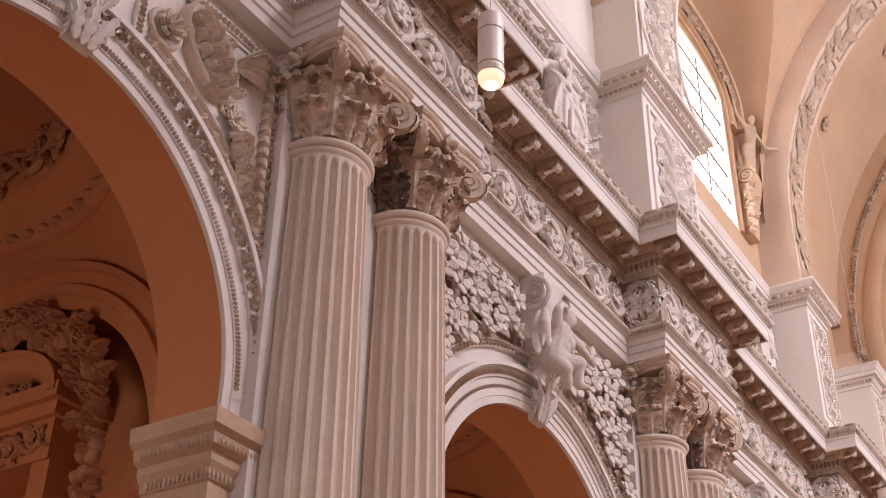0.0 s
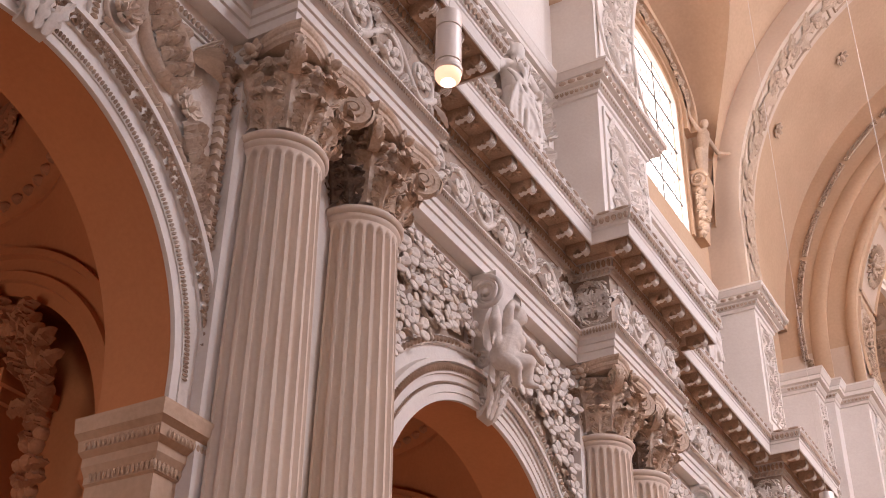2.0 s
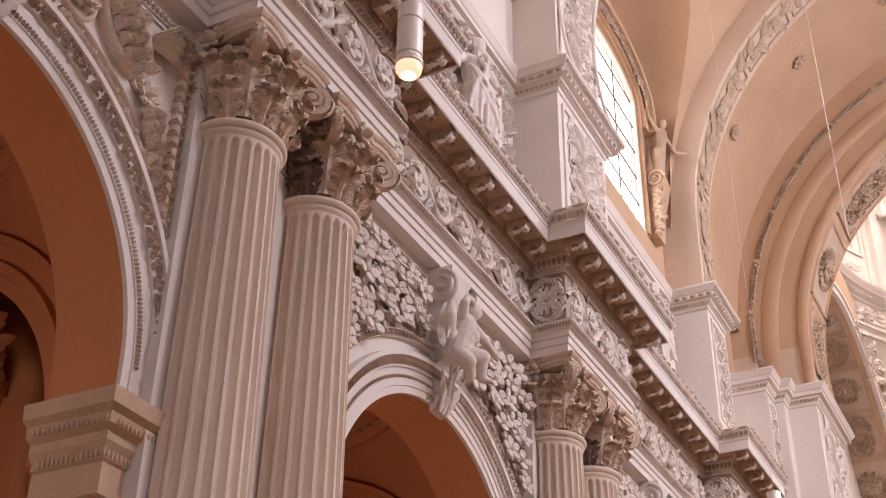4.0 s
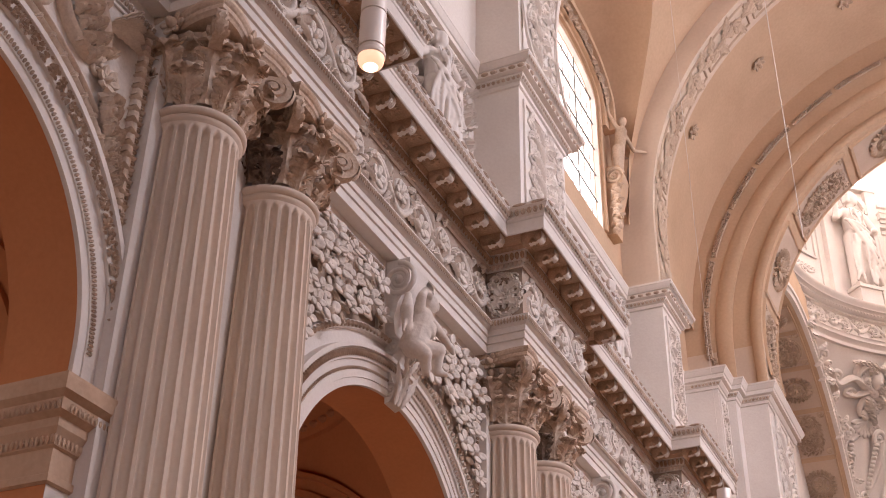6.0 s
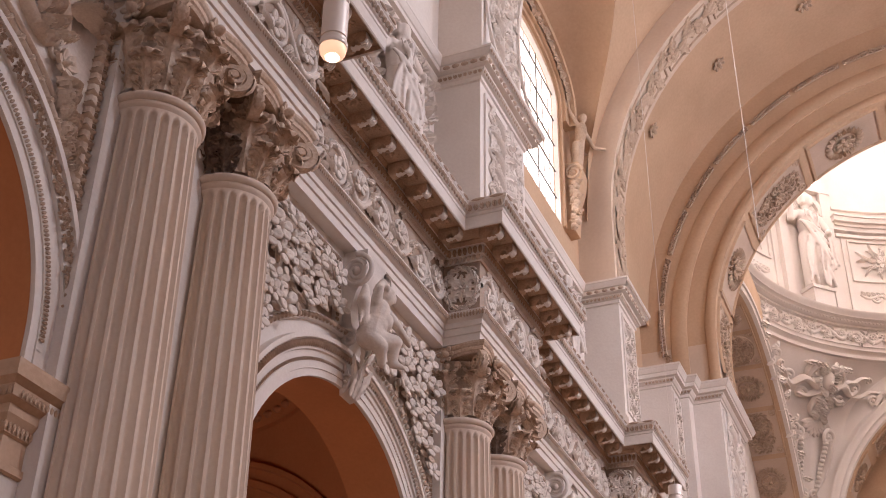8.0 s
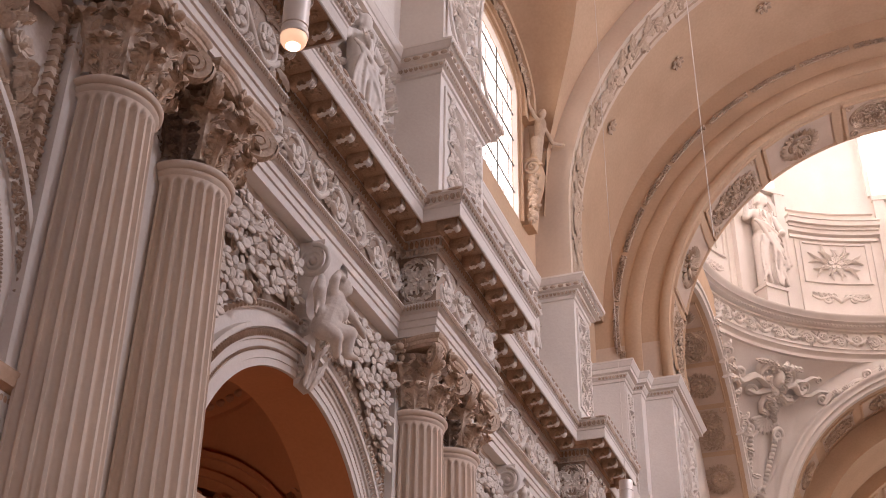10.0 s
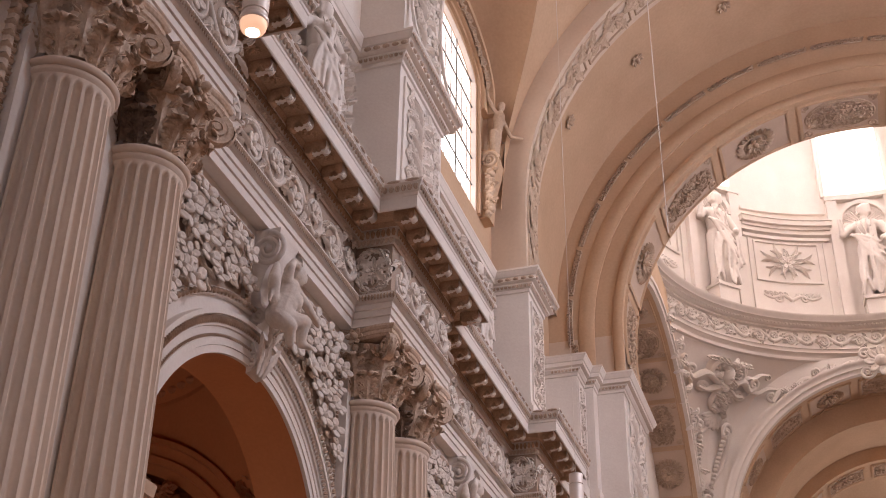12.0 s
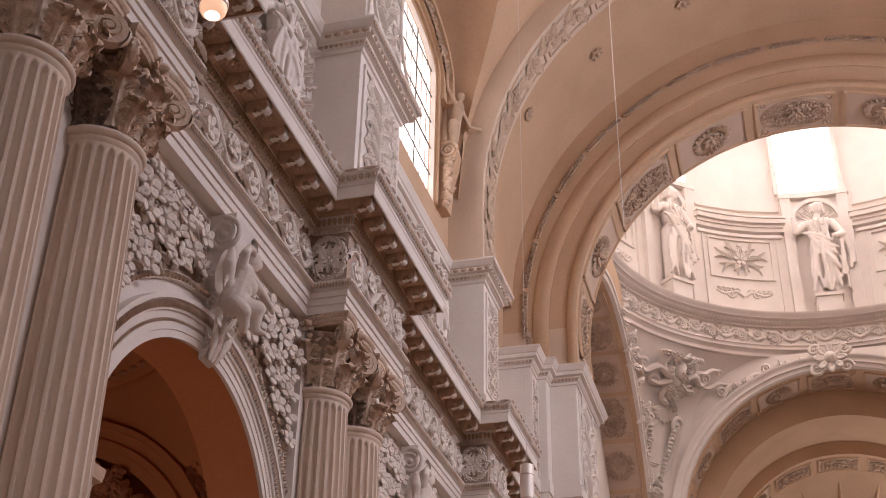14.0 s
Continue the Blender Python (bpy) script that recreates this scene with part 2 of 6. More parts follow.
for c, h, r in ARCHES:
    m = Mesh()
    pts = [(c - r + 0.003, 0.0)] + arc(c, h, r - 0.003, 180, 0, 48) + [(c + r - 0.003, 0.0)]
    m.grid([[(WALL - 0.004, y, z) for y, z in pts], [(WALL - 1.0, y, z) for y, z in pts]])
    part("arch_soffit", m, OCHRE, wall, "ochre toned plaster soffit")

# back, west and south walls close the nave
def holed_wall(name, at_x, y0, y1, z0, z1, holes, label, thick=0.8, mat=None):
    m, ys = Mesh(), [y0]
    for a, b, c, d in holes:
        ys += [a, b]
    ys.append(y1)
    for a, b in zip(ys[::2], ys[1::2]):
        m.box(at_x, at_x + thick, a, b, z0, z1)
    for a, b, c, d in holes:
        m.box(at_x, at_x + thick, a, b, z0, c)
        m.box(at_x, at_x + thick, a, b, d, z1)
    return tagged(part(name, m, mat or WHITE, smooth=False), label, "wall", kind="structure")


# The narrow opening at 36.6 is added to go with the extra lamp.
holed_wall("wall_south", 14.0, -14.5, 42, 0, 36, [(y - w, y + w, 21.5, 28.0) for y, w in ((-6.0, 2.6), (5.5, 2.6), (17.0, 2.6), (28.1, 2.6), (36.6, 1.2))], "white stucco nave wall with tall windows")
m = Mesh()
m.box(-19, 14, -15.3, -14.5, 0, 10)
m.box(-19, -2.2, -15.3, -14.5, 10, 36)
m.box(7.2, 14, -15.3, -14.5, 10, 36)
m.box(-2.2, 7.2, -15.3, -14.5, 24, 36)
tagged(part("wall_west", m, WHITE, smooth=False), "white stucco entrance wall with a large window", "wall", kind="structure")

# ---- entablature ----
def run(profile, y0=-6.0, y1=Y_END):
    """A moulding swept along the wall, breaking forward over the columns."""
    m = Mesh()
    cols = []
    for p, z in profile:
        row = [(RECESS + p, y0, z)]
        for c, w in PIERS[1:] if y0 > 0 else PIERS:
            row += [(RECESS + p, c - w - p, z), (FRONT + p, c - w - p, z), (FRONT + p, c + w + p, z), (RECESS + p, c + w + p, z)]
        row.append((RECESS + p, y1, z))
        cols.append(row)
    m.grid(cols)
    return m


ent = thing("entablature", "white stucco entablature with scrolled frieze and bracketed cornice", "entablature", kind="structure")
part("architrave", run([(-0.95, 13.1), (0.0, 13.1), (0.0, 13.27), (0.035, 13.285), (0.035, 13.42), (0.07, 13.435), (0.07, 13.55), (0.11, 13.58), (0.16, 13.66), (0.18, 13.67), (0.18, 13.74), (0.02, 13.76)]), WHITE, ent, smooth=False)
part("frieze", run([(0.02, 13.76), (0.0, 13.78), (0.0, 14.93), (0.02, 14.93)]), SHADE_GROUND, ent, smooth=False)
part("bed_moulding", run([(0.02, 14.93), (0.06, 14.94), (0.06, 15.04), (0.12, 15.05), (0.12, 15.26), (0.16, 15.27)]), WHITE, ent, smooth=False)
part("soffit", run([(0.16, 15.27), (0.22, 15.33), (0.22, 15.36), (0.74, 15.36), (0.74, 15.25)]), AGED_BOUNCE, ent, "brown aged stucco soffit, warm bounce in its colour", smooth=False)
part("cornice", run([(0.74, 15.25), (0.77, 15.23), (0.79, 15.25), (0.79, 15.50), (0.81, 15.52), (0.81, 15.58), (0.84, 15.60), (0.86, 15.68), (0.90, 15.76), (0.92, 15.78), (0.92, 15.85), (-0.7, 15.88)]), WHITE, ent, smooth=False)


def modillion():
    m, rows = Mesh(), []
    for x, lo in ((0.0, -0.20), (0.03, -0.25), (0.09, -0.27), (0.15, -0.245), (0.19, -0.17), (0.24, -0.13), (0.29, -0.14), (0.31, -0.20), (0.34, -0.225), (0.39, -0.225), (0.43, -0.20), (0.445, -0.15), (0.44, -0.08), (0.42, -0.02)):
        rows.append([(x, -0.105, 0.0), (x, -0.105, lo + 0.02), (x, -0.085, lo), (x, 0.085, lo), (x, 0.105, lo + 0.02), (x, 0.105, 0.0)])
    m.grid(rows, True, True)
    return m.to("modillion")


MODILLION, faces = modillion(), []
for (c, w), (c2, w2) in zip(PIERS, PIERS[1:]):
    n = round((c2 - w2 - c - w - 1.4) / 0.80)
    faces += [(RECESS + 0.2, c + w + 0.7 + (c2 - w2 - c - w - 1.4) * i / n) for i in range(n + 1)]
for c, w in PIERS:
    n = round((2 * w + 0.9) / 0.8)
    faces += [(FRONT + 0.2, c - w - 0.45 + (2 * w + 0.9) * i / n) for i in range(n + 1)]
faces += [(RECESS + 0.2, 35.6 + 0.8 * i) for i in range(5)]
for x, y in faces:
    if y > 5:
        ob = part("modillion", MODILLION, AGED_BOUNCE, ent)
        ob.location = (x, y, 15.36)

# ---- columns ----
COL_X, NECK = -8.70, 11.67


def shaft_mesh():
    m, rows, n, k = Mesh(), [], 24, 12
    zs = [2.6, 4.5, 6.5, 8.5, 10.2, 10.89, 11.09, 11.17, 11.23, 11.28, 11.32, 11.35, 11.39, 11.49]
    for z in zs:
        t = (z - 2.6) / 9.0
        r = 0.70 - 0.10 * t ** 1.6
        row = []
        for i in range(n * k):
            a, q = i / (n * k) * math.tau, (i % k) / k * 2 - 1 + 1 / k
            e = max(0.0, (z - 11.23) / 0.10)
            s = (q / 0.74) ** 2 + e ** 2
            d = 0.085 * math.sqrt(1 - s) if s < 1 and z < 11.35 else 0.0
            row.append(((r - d) * math.cos(a), (r - d) * math.sin(a), z))
        rows.append(row)
    m.grid(rows, True)
    return m


def ring_mesh(profile, n=48):
    m = Mesh()
    m.grid([[(r * math.cos(i * math.tau / n), r * math.sin(i * math.tau / n), z) for i in range(n)] for r, z in profile], True)
    return m


def acanthus(m, a, r0, z0, high, width, curl, seed=0):
    """A lobed acanthus leaf that leaves the bell and curls over at its tip."""
    lean, straight = random.Random(seed).uniform(-0.012, 0.012), high * 0.98
    length = straight + curl * 2.5

    def put(u, v, h):
        if v < straight:
            r, z, nr, nz = r0 + 0.04 + 0.19 * (v / straight) ** 2, z0 + v * 0.96, 1.0, -0.1
        else:
            q = (v - straight) / curl
            r, z, nr, nz = r0 + 0.23 + curl * (1 - math.cos(q)), z0 + straight * 0.96 + curl * math.sin(q), math.cos(q), -math.sin(q)
        h = h - 0.25 * u * u / max(width, 0.05)
        r, z = r + h * nr, z + h * nz
        aa = a + u / (r0 + 0.12)
        return (r * math.cos(aa), r * math.sin(aa), z)
    m.put = put
    rows, n = [], 27
    for i in range(n + 1):
        t = i / n
        scallop = abs(math.sin(5.5 * math.pi * t)) ** 0.6
        w = width * (0.66 + 0.34 * math.sin(math.pi * t ** 0.8)) * (0.74 + 0.34 * scallop) * (1 if t < 0.78 else 1 - 0.72 * ((t - 0.78) / 0.22) ** 2)
        row = []
        for b in (-1, -0.82, -0.6, -0.38, -0.16, 0, 0.16, 0.38, 0.6, 0.82, 1):
            fold = math.cos(11 * math.pi * (t - 0.12 * (1 - abs(b)))) * 0.024 * min(1, abs(b) * 2.2)
            row.append((b * w, t * length + 0.05 * abs(b) * scallop, 0.02 + 0.045 * math.exp(-(b / 0.16) ** 2) - fold + 0.06 * b * b + lean))
        rows.append(row)
    m.grid(rows)
    for t, k in ((0.12, 0.9), (0.32, 1.0), (0.52, 1.0), (0.70, 0.8)):
        for e in (-1, 1):
            m.leaf(e * width * 0.26, t * length, math.pi / 2 - e * 0.62, length * 0.25 * k, width * 0.20, 0.075, 3, -0.25 * e)


def scroll(a, r, z, size, wide):
    """A corner volute: a spiral ribbon standing out along angle a."""
    m, rows = Mesh(), []
    for i in range(41):
        t = i / 40
        q, s = t * math.tau * 2.1, size * (1 - 0.85 * t)
        du, dz = math.cos(math.pi * 0.62 - q) * s, math.sin(math.pi * 0.62 - q) * s
        th = 0.05 * (1 - 0.6 * t)
        row = []
        for b, e in ((-1, -th), (-1, th), (1, th), (1, -th)):
            ww = wide * (0.62 + 0.75 * t)
            rr, zz = r + du * (1 + e / s), z + dz * (1 + e / s)
            row.append((rr * math.cos(a) - b * ww * math.sin(a), rr * math.sin(a) + b * ww * math.cos(a), zz))
        rows.append(row)
    m.grid(rows, True, True)
    m.tube([((r * math.cos(a) - b * wide * 0.55 * math.sin(a)), (r * math.sin(a) + b * wide * 0.55 * math.cos(a)), z) for b in (-1, 1)], size * 0.86, 20)
    for b in (-1, 1):
        m.tube([(r * math.cos(a) - b * wide * 0.5 * math.sin(a), r * math.sin(a) + b * wide * 0.5 * math.cos(a), z), (r * math.cos(a) - b * wide * 1.5 * math.sin(a), r * math.sin(a) + b * wide * 1.5 * math.cos(a), z)], size * 0.22, 10)
    return m


def column(at, dark_side=False):
    # Leaves and volutes round -112 degrees take the dark stucco when set.
    dark = lambda q: DARK_CAPITAL if dark_side and math.cos(q - radians(-112)) > 0.5 else CAPITAL
    col = thing("column", "fluted cream stucco half column with a composite capital", "column", "paired columns of the nave wall", at=at)
    part("shaft", shaft_mesh(), SHAFT, col)
    part("base", ring_mesh([(0.95, 2.0), (0.95, 2.15), (0.97, 2.25), (0.9, 2.33), (0.80, 2.38), (0.84, 2.46), (0.80, 2.55), (0.70, 2.6)]), SHAFT, col)
    ped = Mesh()
    ped.box(-1.0, 1.0, -1.0, 1.0, 0, 2.0)
    part("pedestal", ped, WHITE, col, smooth=False)
    part("necking", ring_mesh([(0.60, 11.39), (0.63, 11.43), (0.645, 11.46), (0.63, 11.49), (0.66, 11.50), (0.69, 11.54), (0.69, 11.57), (0.66, 11.61), (0.40, 11.62)]), SHAFT, col)
    cap = part("capital", ring_mesh([(0.50, 11.59), (0.45, 11.72), (0.45, 12.35), (0.52, 12.6), (0.68, 12.75), (0.68, 12.82), (0.5, 12.84)]), CAPITAL, col, "weathered stucco capital with acanthus leaves and volutes")
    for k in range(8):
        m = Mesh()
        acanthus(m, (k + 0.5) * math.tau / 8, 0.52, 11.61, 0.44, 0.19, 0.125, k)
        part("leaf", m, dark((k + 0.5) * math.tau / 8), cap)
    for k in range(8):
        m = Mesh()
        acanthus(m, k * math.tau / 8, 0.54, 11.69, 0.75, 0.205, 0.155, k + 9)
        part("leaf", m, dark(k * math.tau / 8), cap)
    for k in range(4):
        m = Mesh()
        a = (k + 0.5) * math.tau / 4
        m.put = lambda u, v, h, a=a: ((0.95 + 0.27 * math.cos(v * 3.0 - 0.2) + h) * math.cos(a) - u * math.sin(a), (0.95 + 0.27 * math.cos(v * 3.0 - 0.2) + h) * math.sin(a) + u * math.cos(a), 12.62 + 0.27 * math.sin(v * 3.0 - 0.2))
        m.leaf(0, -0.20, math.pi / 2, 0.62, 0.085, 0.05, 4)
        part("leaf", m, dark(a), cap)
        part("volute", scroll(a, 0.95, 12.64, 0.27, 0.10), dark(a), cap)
    m = Mesh()
    for k in range(20):
        a = k * math.tau / 20
        r = 0.73
        m.put = lambda u, v, h, a=a, r=r: ((r + h) * math.cos(a) - u * math.sin(a), (r + h) * math.sin(a) + u * math.cos(a), 12.70 + v)
        m.dome(0, 0, 0.075, 0.06, 8, 0.09)
    part("egg_moulding", m, CAPITAL, cap)
    m = Mesh()
    rows = []
    for z, grow in ((12.86, 0.94), (12.90, 0.97), (12.92, 1.0), (12.99, 1.0), (13.01, 1.03), (13.05, 1.06), (13.095, 1.06)):
        row = []
        for k in range(4):
            for i in range(10):
                t = i / 10
                a = (k + 0.5) * math.tau / 4 + (t * 2) * math.tau / 8
                corner = abs(t * 2 - 1) ** 1.5
                r = 0.72 + 0.42 * corner
                row.append((r * grow * math.cos(a), r * grow * math.sin(a), z))
        rows.append(row)
    m.grid(rows, True, True)
    part("abacus", m, CAPITAL, cap, smooth=False)
    for k in range(4):
        m = Mesh()
        a = k * math.tau / 4
        m.put = lambda u, v, h, a=a: ((0.74 + h) * math.cos(a) - u * math.sin(a), (0.74 + h) * math.sin(a) + u * math.cos(a), 12.92 + v)
        m.flower(0, 0, 0.19, 0.10, 6)
        m.dome(0, 0, 0.09, 0.2, 8)
        part("rosette", m, CAPITAL, cap)
    return col


COLUMNS = [10.55, 12.50, 21.35, 23.35, 33.0, 34.3]
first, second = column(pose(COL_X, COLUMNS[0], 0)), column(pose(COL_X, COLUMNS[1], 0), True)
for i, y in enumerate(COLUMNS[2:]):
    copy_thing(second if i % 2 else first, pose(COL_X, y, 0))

# pilaster strips behind the columns
for c, w in PIERS[1:]:
    m = Mesh()
    m.box(WALL, WALL + 0.22, c - w + 0.05, c + w - 0.05, 0, 13.098)
    tagged(part("pilaster_strip", m, WHITE, smooth=False), "flat white stucco backing strip behind the paired columns", "pilaster", kind="structure")

# ---- clerestory ----
CLER = -9.2
attic = [(11.53, 1.5, -8.07), (22.35, 1.5, -8.07), (33.05, 0.93, -7.98)]


def attic_pier(c, w, x):
    pier = thing("attic_pier", "white stucco attic pier with carved arabesque panel standing on the cornice", "pier", "attic piers")
    m = Mesh()
    m.box(CLER, x, c - w, c + w, 15.85, 20.02)
    part("body", m, WHITE, pier, smooth=False)
    m = Mesh()
    m.box(CLER, x + 0.10, c - w - 0.10, c + w + 0.10, 15.86, 16.25)
    m.box(CLER, x + 0.05, c - w - 0.05, c + w + 0.05, 16.25, 16.34)
    part("plinth", m, WHITE, pier, smooth=False)
    frame_w = w - 0.22
    m = Mesh()
    for a, b, z0, z1 in ((-frame_w, -frame_w + 0.09, 16.55, 19.8), (frame_w - 0.09, frame_w, 16.55, 19.8), (-frame_w + 0.09, frame_w - 0.09, 16.55, 16.64), (-frame_w + 0.09, frame_w - 0.09, 19.71, 19.8)):
        m.box(x, x + 0.05, c + a, c + b, z0, z1)
    part("panel_frame", m, WHITE, pier, smooth=False)
    m = Mesh(lambda u, v, h: (x + 0.005 + h, c + u, 16.68 + v))
    m.candelabra(2 * frame_w - 0.25, 3.0, 6, 0.05, int(c))
    part("arabesque", m, RELIEF, pier, "carved arabesque relief")
    prof = [(0.0, 20.0), (0.05, 20.02), (0.05, 20.12), (0.10, 20.14), (0.17, 20.22), (0.17, 20.27), (0.30, 20.29), (0.30, 20.42), (0.34, 20.44), (0.42, 20.58), (0.44, 20.60), (0.44, 20.66), (-0.3, 20.70)]
    m = Mesh()
    m.grid([[(CLER, c - w - p, z), (x + p, c - w - p, z), (x + p, c + w + p, z), (CLER, c + w + p, z)] for p, z in prof])
    part("cap_moulding", m, WHITE, pier, smooth=False)
    m = Mesh(lambda u, v, h: (x + 0.12 + h, c - w - 0.12 + u, 20.13 + v))
    m.leaf_row(2 * w + 0.24, 0.13, 0.12, 0.04)
    m.put = lambda u, v, h: (CLER + u, c - w - 0.12 - h, 20.13 + v)
    m.leaf_row(x + 0.12 - CLER, 0.13, 0.12, 0.04)
    m.put = lambda u, v, h: (x + 0.40 + h, c - w - 0.40 + u, 20.45 + v)
    m.leaf_row(2 * w + 0.8, 0.11, 0.12, 0.035)
    for put, n in ((lambda u, v, h: (x + 0.30 + h, c - w - 0.3 + u, 20.355 + v), 2 * w + 0.6), (lambda u, v, h: (CLER + 0.3 + u, c - w - 0.3 - h, 20.355 + v), x - CLER)):
        m.put = put
        k = round(n / 0.24)
        for i in range(k):
            m.dome((i + 0.5) * n / k, 0, 0.095, 0.06, 8, 0.06)
    tagged(part("cap_leaves", m, BAND, pier, "carved leaf moulding"), kind="stuff")
    return pier


for c, w, x in attic:
    attic_pier(c, w, x)

WIN_Y, WIN_W, WIN_Z0, WIN_Z1 = 28.1, 2.5, 22.2, 26.9
m = Mesh()
m.box(CLER - 0.6, CLER, -14.5, 42, 15.2, 20.5)
tagged(part("wall_attic", m, WHITE, smooth=False), "white stucco attic wall above the cornice", "wall", kind="structure")
m = Mesh()
m.box(CLER - 0.24, CLER, 22.3, WIN_Y - WIN_W, 20.5, 36)
m.box(CLER - 0.24, CLER, WIN_Y + WIN_W, 42, 20.5, 36)
m.box(CLER - 0.24, CLER, WIN_Y - WIN_W, WIN_Y + WIN_W, 20.5, WIN_Z0)
top = [(WIN_Y + WIN_W * math.cos(radians(a)), WIN_Z1 + 0.9 * math.sin(radians(a)) ** 0.8) for a in range(180, -1, -6)]
m.grid([[(CLER, y, 36) for y, z in top], [(CLER, y, z) for y, z in top], [(CLER - 0.24, y, z) for y, z in top], [(CLER - 0.24, y, 36) for y, z in top]])
tagged(part("wall_clerestory", m, CREAM, smooth=False), "cream plaster clerestory wall above the cornice", "wall", kind="structure")

m = Mesh()
m.box(CLER - 0.6, CLER, -14.5, 22.3, 20.5, 36)
tagged(part("wall_clerestory_west", m, WHITE, smooth=False), "white stucco clerestory wall above the cornice", "wall", kind="structure")

# attic cornice between the piers
m = Mesh()
prof = [(0.0, 20.0), (0.05, 20.02), (0.05, 20.12), (0.10, 20.14), (0.17, 20.22), (0.17, 20.27), (0.30, 20.29), (0.30, 20.42), (0.34, 20.44), (0.42, 20.58), (0.44, 20.60), (0.44, 20.66), (-0.1, 20.70)]
m.grid([[(CLER + p * 0.8, y, z - 0.003) for y in (-10, 42)] for p, z in prof])
tagged(part("attic_cornice", m, WHITE, smooth=False), "white stucco moulded string course under the clerestory window", "moulding", kind="structure")

# window with lead bars
win = thing("window_1", "tall clerestory window with dark lead glazing bars, glaring daylight", "window", kind="structure")
m = Mesh()
m.grid([[(CLER - 0.15, y, WIN_Z0) for y, z in top], [(CLER - 0.15, y, z) for y, z in top]])
pane = part("pane", m, GLASS, win)
pane.visible_shadow = False
m = Mesh()
rim = [(WIN_Y - WIN_W + 0.004, WIN_Z0 + 0.004)] + [(WIN_Y + (y - WIN_Y) * 0.998, z - 0.004) for y, z in top] + [(WIN_Y + WIN_W - 0.004, WIN_Z0 + 0.004), (WIN_Y - WIN_W + 0.004, WIN_Z0 + 0.004)]
m.grid([[(CLER + 0.003, y, z) for y, z in rim], [(CLER - 0.16, y, z) for y, z in rim]])
part("reveal", m, WHITE, win, "white plaster window reveal", smooth=False)
for i in range(1, 9):
    m = Mesh()
    y = WIN_Y - WIN_W + i * WIN_W * 2 / 9
    m.tube([(CLER - 0.13, y, WIN_Z0), (CLER - 0.13, y, 27.7 if 2 < i < 7 else 27.3)], 0.024 if i % 3 == 0 else 0.012, 5)
    part("glazing_bar", m, LEAD, win)
for i in range(1, 6):
    m = Mesh()
    m.tube([(CLER - 0.13, WIN_Y - WIN_W, WIN_Z0 + i * 1.0), (CLER - 0.13, WIN_Y + WIN_W, WIN_Z0 + i * 1.0)], 0.026, 5)
    part("glazing_bar", m, LEAD, win)
m = Mesh()
m.grid([[(-12, 18, 18), (-12, 42, 18)], [(-12, 18, 36), (-12, 42, 36)]])
tagged(part("backdrop", m, GLOW), "bright white hazy sky outside the clerestory window", "sky", kind="structure")

# ---- vault ----
VAULT_Z, VAULT_R, LUNE_R, LUNE_Z = 23.3, 11.35, 3.9, 25.6
LUNES = [(-6.0, 3.9), (5.5, 3.9), (17.0, 3.9), (28.1, 3.9)]


def lune_height(y):
    """Height of the lunette cell that cuts the vault above a window, or the springing."""
    for c, r in LUNES:
        if abs(y - c) < r:
            return LUNE_Z + math.sqrt(r * r - (y - c) ** 2) * 1.18
    return VAULT_Z


def vault_x(z):
    return AXIS - math.sqrt(VAULT_R ** 2 - (z - VAULT_Z) ** 2)


m = Mesh()
ys = sorted({-14.5, 40.4, *[y * 0.25 for y in range(-40, 161)]})
rows = []
for y in ys:
    z0 = lune_height(y)
    a0 = math.pi - math.asin((z0 - VAULT_Z) / VAULT_R)
    a1 = math.pi - a0
    rows.append([(AXIS + VAULT_R * math.cos(a0 + (a1 - a0) * i / 40), y, VAULT_Z + VAULT_R * math.sin(a0 + (a1 - a0) * i / 40)) for i in range(41)])
m.grid(rows)
for c, r in LUNES:
    ends = [(c - r * math.cos(math.pi * i / 32), LUNE_Z + 1.18 * r * math.sin(math.pi * i / 32)) for i in range(33)]
    for side, out in ((1, CLER - 0.01), (-1, 14.02)):
        def cross_x(z):
            return vault_x(z) if side > 0 else 2 * AXIS - vault_x(z)
        m.grid([[(out + (cross_x(z) - out) * k, y, z + 0.25 * math.sin(math.pi * k)) for y, z in ends] for k in (0, 0.25, 0.5, 0.75, 1)])
        for s in (-1, 1):
            col = [VAULT_Z + (LUNE_Z - VAULT_Z) * i / 6 for i in range(7)]
            m.grid([[(out, c + s * r, z) for z in col], [(cross_x(z), c + s * r, z) for z in col]])
tagged(part("ceiling", m, CREAM), "cream plaster barrel vault of the nave with window lunettes", "ceiling", kind="structure")


def transverse_rib(name, y0, y1, r, zc, label, mat=CREAM):
    rib = thing(name, label, "arch rib", "transverse ribs of the vault", "structure")
    m = Mesh()
    pts = arc(AXIS, zc, r, 0, 180, 72)
    out = arc(AXIS, zc, r + 1.2, 0, 180, 72)
    m.grid([[(x, y0, z) for x, z in out], [(x, y0, z) for x, z in pts], [(x, y1, z) for x, z in pts], [(x, y1, z) for x, z in out]])
    for x in (AXIS - r, AXIS + r):
        m.box(min(x, x + math.copysign(1.2, x - AXIS)), max(x, x + math.copysign(1.2, x - AXIS)), y0, y1, 20.6, zc)
    part("arch", m, mat, rib, smooth=False)
    return rib


transverse_rib("rib_west", 10.2, 12.9, 10.57, 23.3, "cream plaster rib across the vault")
transverse_rib("rib_middle", 20.95, 23.75, 10.57, 23.3, "white stucco rib across the vault with carved arabesque", WHITE)
transverse_rib("rib_east", 32.35, 33.95, 10.57, 23.3, "pale cream plaster rib across the vault with leaf panels", PALE)

